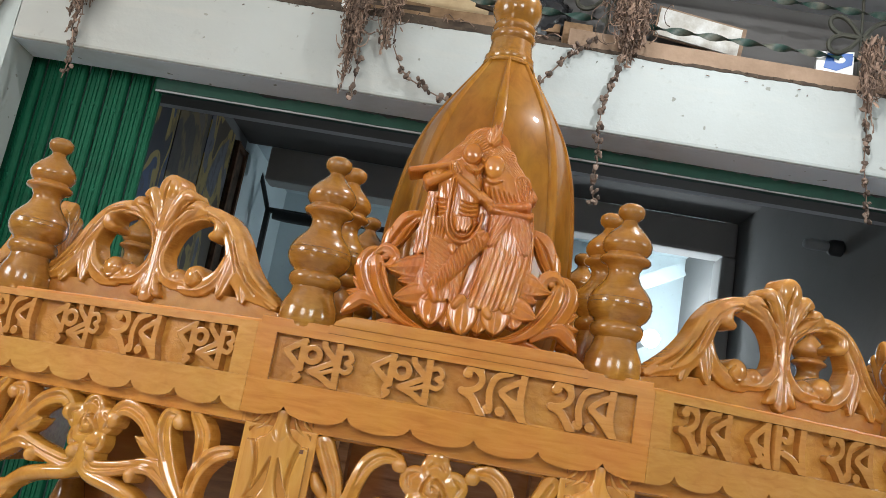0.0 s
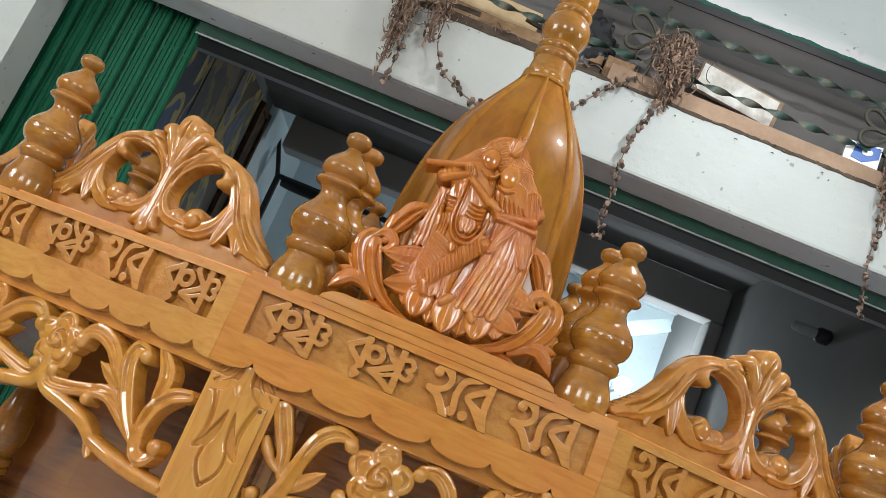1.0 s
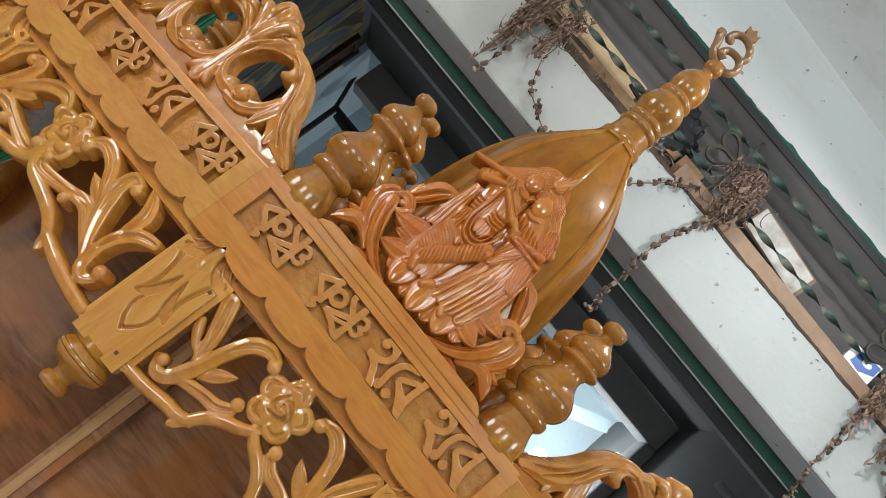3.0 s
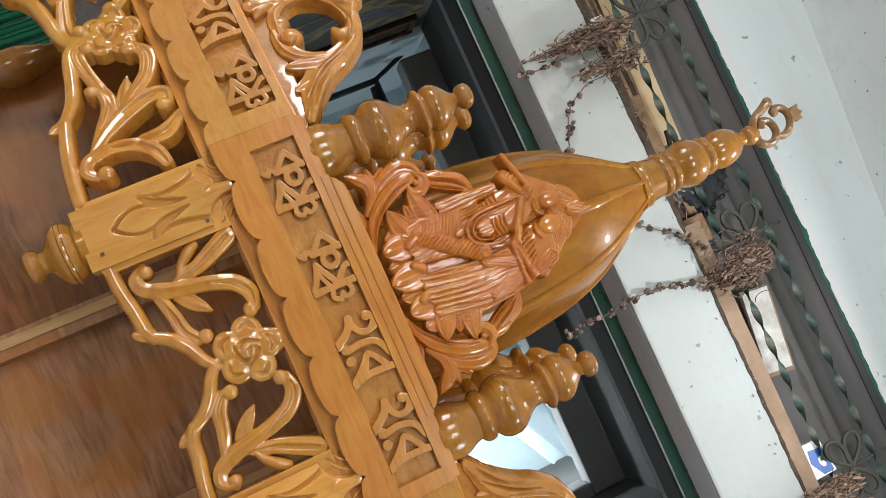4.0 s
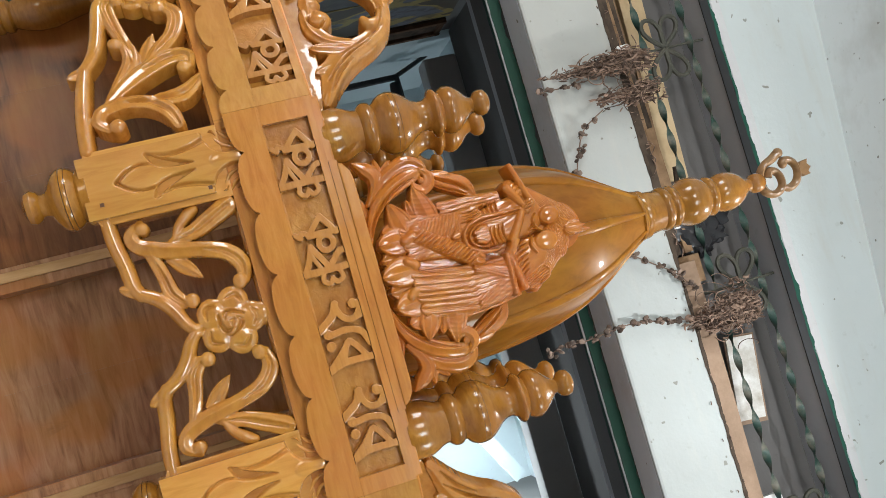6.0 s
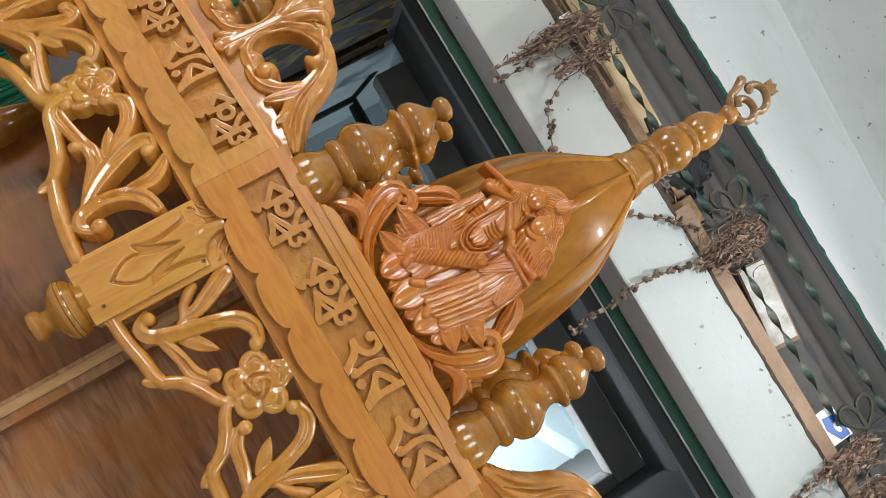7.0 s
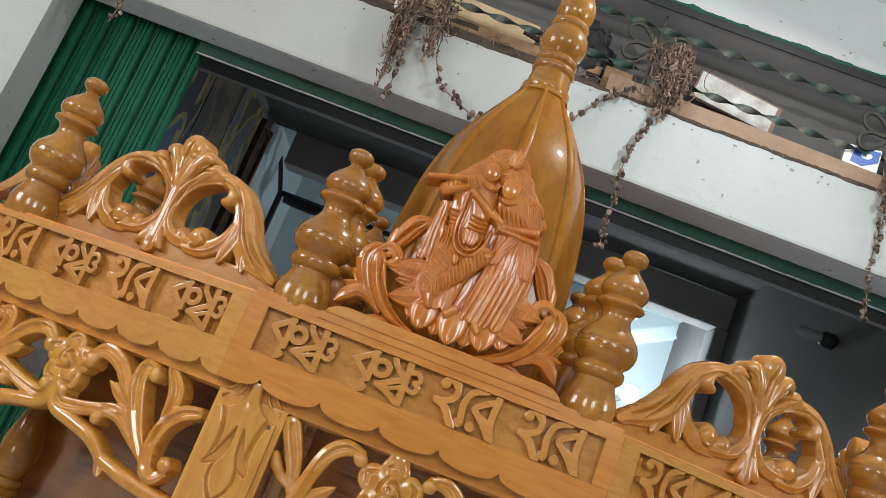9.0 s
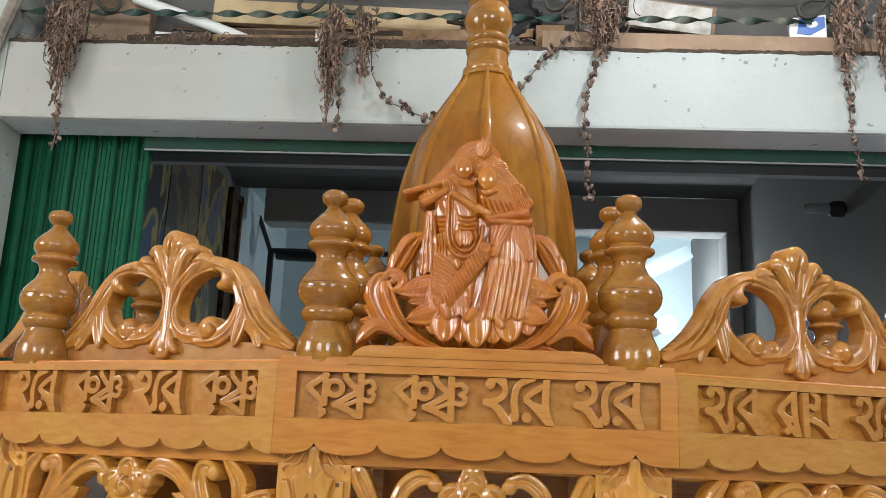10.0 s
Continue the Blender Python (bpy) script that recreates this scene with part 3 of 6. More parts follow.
# green frame of the gate opening, its paint run unevenly over the plaster
def rough_strip(name, x0, x1, y0, y1, z0, z1, top, bottom, mat, label, seed):
    """A long strip whose upper and lower edges wander."""
    rng = random.Random(seed)
    bm = bmesh.new()
    n = int((x1 - x0) / 0.012)
    rows = []
    wa = wb = 0.0
    for i in range(n + 1):
        x = x0 + (x1 - x0) * i / n
        wa = 0.75 * wa + rng.gauss(0, top)
        wb = 0.75 * wb + rng.gauss(0, bottom)
        rows.append([bm.verts.new(p) for p in ((x, y0, z0 + wb), (x, y0, z1 + wa), (x, y1, z1 + wa), (x, y1, z0 + wb))])
    for a, b in zip(rows, rows[1:]):
        for k in range(4):
            bm.faces.new((a[k], a[(k + 1) % 4], b[(k + 1) % 4], b[k]))
    bm.faces.new(rows[0][::-1])
    bm.faces.new(rows[-1])
    return tagged(part(name, bm, mat, None, smooth=False), label, "trim", "", "structure")


rough_strip("trim_gate_head", -1.228, XE, BACK + 0.001, BACK + 0.05, 2.540, 2.576, 0.0030, 0.0006, green_head, "green painted steel head rail of the gate", 21)
slab("trim_gate_sill", [(-1.228, XE, BACK + 0.005, BACK + 0.011, 2.534, 2.540)], strip_grey, "pale plaster strip under the gate head", "trim")

rough_strip("trim", -1.69, XE, WALL - 0.0055, WALL - 0.001, 3.215, 3.225, 0.0018, 0.0010, green_chips, "thin chipped green painted line on the wall edge", 5)
# dark strip along the beam top: grime, and the gap's shade drawn in
rough_strip("trim_beam_edge", -1.69, XE, WALL - 0.002, WALL + 0.02, 2.838, 2.849, 0.0012, 0.0011, old_wood, "dark strip along the beam top, for grime and a shaded gap", 8)

# collapsible steel gate, folded to the side
gate = thing("collapsible_gate", "green painted steel collapsible gate, folded open against the jamb", "gate", (-1.47, 1.83, GROUND))
bm = bmesh.new()
prism(bm, [(-0.0188, 0.012), (-0.0188, -0.001), (-0.0135, -0.008), (-0.0040, -0.010), (-0.0020, -0.006), (0.0020, -0.006), (0.0040, -0.010), (0.0135, -0.008), (0.0188, -0.001), (0.0188, 0.012)], GROUND, 2.60, Matrix.Rotation(radians(90), 4, "X") @ Matrix.Diagonal((1, 1, -1, 1)))
slat = finish("slat", bm, green_paint, False)
for i in range(14):
    put("slat", slat, Matrix.Translation((-1.762 + 0.0398 * i, 1.815 + 0.016 * (i % 2), 0.0)), gate)
bm = bmesh.new()
lathe(bm, [(0.0075, 0.0), (0.0070, 0.0022), (0.0045, 0.0040), (0.0005, 0.0046)], 10, pose(0, 0, 0, 90, 0, 0))
rivet = finish("rivet", bm, green_paint, True)
for i in range(14):
    for z in (1.62, 1.90, 2.18, 2.46):
        put("rivet", rivet, Matrix.Translation((-1.762 + 0.0398 * i, 1.8085 + 0.016 * (i % 2), z + 0.006 * math.sin(1.7 * i))), gate)
for z in (0.5, 1.3, 2.1):
    bm = bmesh.new()
    box(bm, -1.73, -1.24, 1.842, 1.848, z, z + 0.03)
    part("tie_bar", bm, green_paint, gate, smooth=False)
SITE[0] = Matrix()

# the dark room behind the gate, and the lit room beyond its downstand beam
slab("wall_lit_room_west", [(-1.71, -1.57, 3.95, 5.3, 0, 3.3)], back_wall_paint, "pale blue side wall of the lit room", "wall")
slab("wall_back_room_west", [(-1.71, -1.57, FACE + 0.15, 3.95, 0, 3.3)], shaded_wall_paint, "pale blue side wall of the back room, shade put into its colour", "wall")
slab("wall_gate_jamb", [(-1.57, -1.486, FACE + 0.15, 1.36, 0, 2.6)], dark_plaster, "plaster behind the folded gate, darkened for shade", "wall")
slab("wall_back_room_east", [(1.58, 1.72, FACE + 0.15, 5.3, 0, 3.3)], shaded_grey_wall, "grey side wall of the back room, darkened in place of shade", "wall")
slab("back_room_ceiling", [(-1.71, 1.72, 1.80, 4.0, 3.15, 3.20)], dark_plaster, "back room ceiling, dark grey in place of shade", "ceiling")
slab("wall_back_room_front", [(-1.71, 1.72, FACE + 0.16, 1.80, 2.62, 3.20)], dark_plaster, "plaster over the inside of the gate, darkened for shade", "wall")
bm = bmesh.new()
box(bm, -1.42, 1.575, 3.98, 4.16, 2.925, 3.149, bevel=0.02)
tagged(part("trim_back_beam", bm, grey_beam_paint, None, smooth=False), "grey downstand beam across the back room", "trim", "", "structure")
bm = bmesh.new()
box(bm, 1.487, 1.578, 3.97, 4.18, 0, 2.924, bevel=0.02)
tagged(part("trim_back_post", bm, grey_beam_paint, None, smooth=False), "grey plastered post at the end of the beam", "trim", "", "structure")
slab("wall_back_room", [(-1.71, 1.72, 5.3, 5.45, 0, 3.3)], back_wall_paint, "pale blue painted wall of the lit room", "wall")
slab("lit_room_ceiling", [(-1.71, 1.72, 4.0, 5.3, 3.205, 3.25)], back_wall_paint, "pale painted ceiling of the lit room", "ceiling")

# ---- shrine ----
shrine = thing("wooden_shrine", "carved, glossy varnished honey-coloured wooden shrine with a domed top", "shrine", (0, 0.45, 0))
TH = radians(18.7)


def section(side):
    """Pose of a front section: local x runs along the board from the joint, y into the shrine."""
    if side == 0:
        return Matrix()
    if side < 0:
        return Matrix.Translation((-0.317, 0, 0)) @ Matrix.Rotation(-TH, 4, "Z") @ Matrix.Diagonal((0.967, 1, 1, 1))
    return Matrix.Translation((0.317, 0, 0)) @ Matrix.Rotation(TH, 4, "Z") @ Matrix.Diagonal((0.967, 1, 1, 1))


def word_bars(kind):
    """Strokes of a carved word in a box one unit high, and its width."""
    ha = [([(0.07, 0.84), (0.12, 0.95), (0.26, 0.94), (0.39, 0.80), (0.36, 0.62), (0.22, 0.51), (0.02, 0.46)], 0.058), ([(0.02, 0.47), (0.24, 0.36), (0.50, -0.02)], 0.07), ([(0.34, 1.02), (0.39, 0.84)], 0.05)]

    def re(x):
        return [([(x + 0.44, 1.02), (x + 0.16, 0.86), (x + 0.06, 0.55), (x + 0.10, 0.22)], 0.06), ([(x + 0.68, 0.86), (x + 0.30, 0.56), (x + 0.62, 0.38)], 0.055),
                ([(x + 0.72, 1.02), (x + 0.70, 0.4), (x + 0.82, -0.02)], 0.062), ([(x + 0.32, 0.54), (x + 0.56, 0.30), (x + 0.82, -0.02)], 0.055)]

    if kind == "ha_re":
        return ha + re(0.52), 1.36, [(0.09, 0.85, 0.10), (0.58, 0.17, 0.10), (0.84, 0.17, 0.10)]
    if kind == "krishna":
        ring = [(0.60 + 0.155 * math.cos(radians(a)), 0.655 + 0.155 * math.sin(radians(a))) for a in range(0, 361, 30)]
        return [([(0.42, 0.93), (0.05, 0.66)], 0.062), ([(0.05, 0.66), (0.40, 0.33)], 0.060), ([(0.40, 1.02), (0.40, 0.36)], 0.062), (ring, 0.058), ([(0.38, 0.34), (0.30, 0.20), (0.40, 0.16), (0.32, 0.06)], 0.050),
                ([(0.82, 1.02), (0.84, 0.86), (1.10, 0.60)], 0.060), ([(1.14, 1.02), (1.14, 0.04)], 0.068), ([(1.12, 0.60), (0.62, 0.31)], 0.060), ([(0.62, 0.31), (0.90, 0.20), (1.14, 0.04)], 0.062), ([(0.80, 0.28), (1.06, 0.40)], 0.045),
                ([(1.18, 0.78), (1.34, 0.82), (1.42, 0.68), (1.32, 0.60)], 0.050), ([(1.32, 0.60), (1.42, 0.52), (1.34, 0.40), (1.18, 0.44)], 0.050)], 1.48, []
    return [([(0.34, 0.90), (0.04, 0.56), (0.34, 0.36)], 0.055), ([(0.38, 1.02), (0.38, 0.42), (0.46, -0.02)], 0.06), ([(0.06, 0.54), (0.22, 0.28), (0.46, -0.02)], 0.055),
            ([(0.64, 1.02), (0.64, 0.0)], 0.06), ([(0.80, 1.02), (0.92, 0.86), (0.86, 0.66), (0.76, 0.70)], 0.055), ([(1.22, 1.02), (1.20, 0.45), (1.28, -0.02)], 0.062),
            ([(0.78, 0.40), (1.02, 0.28), (1.28, -0.02)], 0.062)], 1.34, [(0.2, 0.13, 0.07)]


Z_CUSP, Z_P0, Z_P1, Z_TOP = 1.5045, 1.541, 1.615, 1.627
WORDS = {}
for kind in ("ha_re", "krishna", "rama"):
    bars, wide, dots = word_bars(kind)
    H = Z_P1 - Z_P0
    c = Carve(-0.012, wide * H + 0.012, -0.004, H + 0.004, 0.0007)
    for pts, w in bars:
        c.flat([(x * H, min(z, 1.0) * H) for x, z in pts], w * (1.14 if kind == "krishna" else 1.24) * H, 0.0150)
    for x, z, r in dots:
        c.flat([(x * H, z * H), (x * H + 0.0004, z * H)], 1.08 * r * H, 0.0146)
    # trim what would run over the rails
    c.H = np.where((c.Z < 0.0004) | (c.Z > H - 0.0004), -1.0, c.H)
    c.SD = np.maximum(c.SD, np.maximum(0.0004 - c.Z, c.Z - H + 0.0004))
    WORDS[kind] = (c.mesh("carved_word", wood_letter, 0.0157, 0.0166), wide * H)


def scallops(x0, x1, n, z_top, z_cusp, drop, start, pitch):
    """Outline of the band whose lower edge is a row of scallops between pointed notches."""
    out = [(x0, z_top)]
    lower = []
    x = x0
    cusps = [start + pitch * i for i in range(n)]
    edges = [c for c in cusps if x0 < c < x1]
    bounds = [x0] + edges + [x1]
    for a, b in zip(bounds, bounds[1:]):
        for k in range(25):
            t = 0.5 - 0.5 * math.cos(math.pi * k / 24)
            e = min(t * (b - a), (1 - t) * (b - a)) / pitch
            if a == x0 and t < 0.5 or b == x1 and t >= 0.5:
                e = 1.0
            lower.append((a + (b - a) * t, z_cusp - drop * (0.56 * (1 - math.exp(-e / 0.045)) + 0.44 * math.sin(math.pi * min(e, 0.5)))))
    clean = []
    for p in lower:
        if not clean or math.hypot(p[0] - clean[-1][0], p[1] - clean[-1][1]) > 1e-4:
            clean.append(p)
    return [(x0, z_top)] + clean + [(x1, z_top)]


def frieze(x0, x1, p0, p1, words, spans, start, pitch, m, label, mat):
    """A board with a sunk panel of raised lettering and a scalloped lower edge."""
    bm = bmesh.new()
    prism(bm, scallops(x0, x1, 9, Z_P0, Z_CUSP, 0.0190, start, pitch), 0.0, 0.022, m, 0.0008)
    box(bm, x0, x1, 0.0, 0.022, Z_P1, Z_TOP, m)
    box(bm, x0, p0, 0.0, 0.022, Z_P0, Z_P1, m)
    box(bm, p1, x1, 0.0, 0.022, Z_P0, Z_P1, m)
    board = part("frieze", bm, mat, shrine, label, smooth=False)
    bm = bmesh.new()
    box(bm, p0, p1, 0.0157, 0.022, Z_P0, Z_P1, m)
    part("letter_ground", bm, wood_ground, board, "sunk, roughly chiselled ground between the letters", smooth=False)
    bm = bmesh.new()
    prism(bm, [(0.0, 0.0), (0.0026, 0.0), (0.0008, 0.0009), (0.0, 0.0030)], p0, p1, m @ Matrix.Translation((0, 0.0157, Z_P0)) @ Matrix.Rotation(radians(-90), 4, "Z"))
    part("varnish_bead", bm, wood_letter, board, "varnish pooled along the panel's lower edge", smooth=False)
    for w, (a, b) in zip(words, spans):
        me, wide = WORDS[w]
        s = (b - a) / wide
        ob = put("carved_word", me, m @ Matrix.Translation((a, 0.0, Z_P0)) @ Matrix.Diagonal((s, 1, 1, 1)), board)
    bm = bmesh.new()
    box(bm, x0, x1, 0.022, 0.05, 1.470, 1.60, m, 0.003)
    box(bm, x0, x1, 0.0, 0.05, 1.622, 1.634 if mat is wood_board_side else 1.641, m @ Matrix.Translation((0, 0.012, 0)), 0.003)
    part("rail", bm, wood_board, shrine, smooth=False)
    if mat is wood_board_side:
        # plain board that carries the crest
        bm = bmesh.new()
        c0, d = (x0 + x1) / 2, 0.282
        prism(bm, [(c0 - d, 1.630), (c0 + d, 1.630), (c0 + d - 0.004, 1.652), (c0 + d - 0.050, 1.668), (c0, 1.678), (c0 - d + 0.050, 1.668), (c0 - d + 0.004, 1.652)], 0.068, 0.10, m @ Matrix.Translation((math.copysign(0.287, c0) - c0, 0, 0)), 0.003)
        part("crest_board", bm, wood_crest, board, "plain board under the crest", smooth=False)
    return board


frieze(-0.3168, 0.3168, -0.285, 0.290, ("krishna", "krishna", "ha_re", "ha_re"), ((-0.269, -0.155), (-0.127, -0.010), (0.017, 0.122), (0.158, 0.263)), -0.25, 0.1, section(0), "orange-brown frieze board with raised Bengali lettering and a scalloped edge", wood_board)
mL, mR = section(-1), section(1)
frieze(-0.652, -0.0003, -0.611, -0.036, ("ha_re", "krishna", "ha_re", "krishna"), ((-0.566, -0.466), (-0.428, -0.316), (-0.287, -0.187), (-0.152, -0.036)), -0.581, 0.0897, mL, "frieze board with raised Bengali lettering and a scalloped edge", wood_board_side)
frieze(0.0003, 0.652, 0.036, 0.611, ("ha_re", "rama", "ha_re", "rama"), ((0.054, 0.154), (0.188, 0.304), (0.346, 0.446), (0.478, 0.594)), 0.052, 0.0905, mR, "frieze board with raised Bengali lettering and a scalloped edge", wood_board_side)


# plan of the canopy: the corner behind each end of the front
def corner(side):
    return section(side) @ Vector((side * 0.652, 0, 0))


cL, cR = corner(-1), corner(1)
Y_BACK = 0.80
# returns along the open sides
for s, c in ((-1, cL), (1, cR)):
    bm = bmesh.new()
    box(bm, c.x - 0.011, c.x + 0.011, c.y + 0.004, Y_BACK, 1.300, Z_TOP, bevel=0.002)
    part("side_board", bm, wood_board, shrine, smooth=False)
# roof board
bm = bmesh.new()
prof = [(cL.x + 0.015, cL.y + 0.03), (-0.312, 0.03), (0.312, 0.03), (cR.x - 0.015, cR.y + 0.03), (cR.x - 0.015, Y_BACK), (cL.x + 0.015, Y_BACK)]
prism(bm, prof, 1.602, 1.626, Matrix(((1, 0, 0, 0), (0, 0, 1, 0), (0, 1, 0, 0), (0, 0, 0, 1))))
part("roof_board", bm, wood_back_red_shaded, shrine, "reddish-brown board closing the canopy, darkened for shade", smooth=False)
bm = bmesh.new()
box(bm, -0.33, 0.33, 0.17, 0.70, 1.627, 1.668, bevel=0.004)
part("dome_plinth", bm, wood_board, shrine, smooth=False)

# turned balusters on the roof
BAL = [(0.0465, 0.0), (0.0475, 0.004), (0.0478, 0.014), (0.0476, 0.026), (0.0462, 0.036), (0.0425, 0.045), (0.0388, 0.052), (0.0362, 0.059), (0.0352, 0.066), (0.0395, 0.0695), (0.0435, 0.074), (0.0445, 0.081), (0.0430, 0.087), (0.0385, 0.091),
       (0.0395, 0.0945), (0.0470, 0.101), (0.0520, 0.110), (0.0535, 0.119), (0.0525, 0.128), (0.0490, 0.137), (0.0415, 0.147), (0.0315, 0.158), (0.0262, 0.169), (0.0258, 0.178), (0.0305, 0.1865), (0.0395, 0.190), (0.0425, 0.194), (0.0415, 0.198), (0.0360, 0.2015), (0.0345, 0.205),
       (0.0370, 0.208), (0.0410, 0.214), (0.0420, 0.222), (0.0385, 0.231), (0.0300, 0.241), (0.0205, 0.250), (0.0140, 0.257), (0.0125, 0.262), (0.0150, 0.265), (0.0205, 0.269), (0.0230, 0.276), (0.0220, 0.284), (0.0150, 0.290), (0.0060, 0.2925), (0.0010, 0.293)]
bm = bmesh.new()
lathe(bm, [(r, 1.035 * z) for r, z in BAL], 32)
baluster = finish("baluster", bm, wood_turned, True, 50)
bm = bmesh.new()
for z, r in ((0.1237, 0.0535), (0.1320, 0.0526)):
    lathe(bm, [(r - 0.001, z - 0.0009), (r + 0.0004, z), (r - 0.001, z + 0.0009)], 32)
groove = finish("groove_ring", bm, dark_fill)
spots = [(-0.253, 0.058, 1.632), (0.253, 0.056, 1.635), (-0.818, 0.222, 1.628), (0.818, 0.222, 1.628), (-0.249, 0.228, 1.668), (0.249, 0.242, 1.668), (-0.249, 0.60, 1.668), (0.249, 0.60, 1.668), (-0.83, 0.74, 1.627), (0.83, 0.74, 1.627)]
for i, p in enumerate(spots):
    b = put("baluster", baluster, Matrix.Translation(p) @ Matrix.Rotation(0.7 * i, 4, "Z"), shrine)
    put("groove_ring", groove, Matrix.Translation(p), b, "dark turned groove lines")


# hanging front posts with a carved tulip and a turned drop
def front_post(m, full=True):
    bm = bmesh.new()
    prism(bm, [(-0.059, 1.472), (-0.059, 1.268), (-0.046, 1.262), (0.0, 1.258), (0.046, 1.262), (0.059, 1.268), (0.059, 1.472)], 0.020, 0.075, m, 0.003)
    box(bm, -0.0495, 0.0495, 0.0335, 0.05, 1.255, 1.4965, m)
    post = part("front_post", bm, wood_post, shrine, smooth=False)
    c = Carve(-0.054, 0.054, 1.244, 1.497, 0.0013)
    c.rect(-0.0500, 0.0500, 1.254, 1.4965, 0.0220, 0.0012)
    c.disc(0.0, 1.478, 0.015, 0.030, 0.004, 0.021)
    for s in (-1, 1):
        def P(*pts):
            return [(s * x, z) for x, z in pts]
        # centre petal, the two outer leaves, and the hollows under the frieze
        c.cut(P((0.0, 1.306), (0.013, 1.322), (0.020, 1.342), (0.017, 1.366), (0.008, 1.392)), [0.0035, 0.003, 0.0025, 0.0025, 0.001], 0.009)
        c.cut(P((0.034, 1.358), (0.020, 1.372), (0.012, 1.394), (0.006, 1.424)), [0.0030, 0.0080, 0.0060, 0.001], 0.015, 5, 2.2)
        c.cut(P((0.033, 1.362), (0.026, 1.392), (0.031, 1.430), (0.043, 1.462)), [0.002, 0.0038, 0.0044, 0.005], 0.010)
        c.cut(P((0.016, 1.496), (0.020, 1.480), (0.030, 1.464), (0.046, 1.452)), [0.006, 0.011, 0.012, 0.007], 0.0205, 5, 3.0)
        c.cut(P((0.032, 1.496), (0.038, 1.482), (0.049, 1.470)), [0.006, 0.009, 0.006], 0.0205, 5, 3.0)
        c.stroke(P((0.017, 1.494), (0.025, 1.474), (0.043, 1.460)), [0.002, 0.0045, 0.002], 0.008, 0.005)
        c.stroke(P((0.031, 1.494), (0.037, 1.481), (0.048, 1.472)), [0.002, 0.0040, 0.002], 0.008, 0.007)
    put("carved_tulip", c.mesh("carved_tulip", wood_post, 0.0305, 0.034), m, post)
    for dx, dz in ((0.028, 1.278), (0.040, 1.440)):
        bm = bmesh.new()
        box(bm, dx - 0.003, dx + 0.003, 0.0078, 0.0115, dz - 0.003, dz + 0.003, m)
        part("dowel", bm, dark_fill, post, smooth=False)
    bm = bmesh.new()
    lathe(bm, [(0.044, 1.262), (0.044, 1.250), (0.040, 1.246), (0.046, 1.240), (0.0505, 1.230), (0.050, 1.222), (0.044, 1.213), (0.031, 1.204), (0.021, 1.199), (0.0175, 1.193), (0.0180, 1.188), (0.0235, 1.184), (0.0270, 1.176), (0.0245, 1.168), (0.0145, 1.163), (0.002, 1.161)], 30, m @ Matrix.Translation((0, 0.048, 0)))
    drop = part("turned_drop", bm, wood_turned, post)
    bm = bmesh.new()
    for z, r in ((1.2335, 0.0492), (1.2265, 0.0510)):
        lathe(bm, [(r - 0.001, z - 0.0009), (r + 0.0005, z), (r - 0.001, z + 0.0009)], 30, m @ Matrix.Translation((0, 0.048, 0)))
    part("groove_ring", bm, dark_fill, drop)


front_post(Matrix.Translation((-0.25, 0, 0)))
front_post(Matrix.Translation((0.25, 0, 0)))
front_post(mL @ Matrix.Translation((-0.595, 0, 0)))
front_post(mR @ Matrix.Translation((0.595, 0, 0)))


# pierced brackets with scrolls and a rose
def rose(c, x, z, r):
    """Five rounded petals, each with a crescent gouge, round a wrapped bud."""
    def ring(q, a):
        return (x + q * r * math.cos(a), z + q * r * math.sin(a))

    c.disc(x, z, 0.74 * r, 0.74 * r, 0.004, 0.012)
    for k in range(5):
        a = radians(k * 72 + 18)
        c.disc(*ring(0.58, a), 0.46 * r, 0.46 * r, 0.009, 0.015 + 0.0012 * (k % 2))
    for k in range(5):
        a = radians(k * 72 + 18)
        c.cut([ring(0.66, a - 0.40), ring(0.80, a - 0.05), ring(0.68, a + 0.34)], [0.03 * r, 0.085 * r, 0.03 * r], 0.007)
    c.disc(x, z, 0.44 * r, 0.44 * r, 0.012, 0.018)
    for k in range(3):
        a = radians(k * 120 + 40)
        c.cut([ring(0.42, a - 0.9), ring(0.30, a - 0.1), ring(0.30, a + 0.7), ring(0.20, a + 1.4)], [0.02 * r, 0.06 * r, 0.07 * r, 0.02 * r], 0.009)
    c.cut([ring(0.12, 0.0), ring(0.10, 2.0), ring(0.05, 4.0)], [0.02 * r, 0.05 * r, 0.02 * r], 0.006)


def scroll(c, pts, widths, top=0.014, lift=0.014, groove=0.0015):
    """A cut stem that broadens into a scooped end."""
    c.stroke(pts, [w * (1.0 if i == 0 else 1.16) for i, w in enumerate(widths)], top, lift, groove)
    tail, wide = pts[-4:], widths[-4:]
    c.cut(tail, [0.0008] + [0.42 * w for w in wide[1:-1]] + [0.30 * wide[-1]], 0.0065)


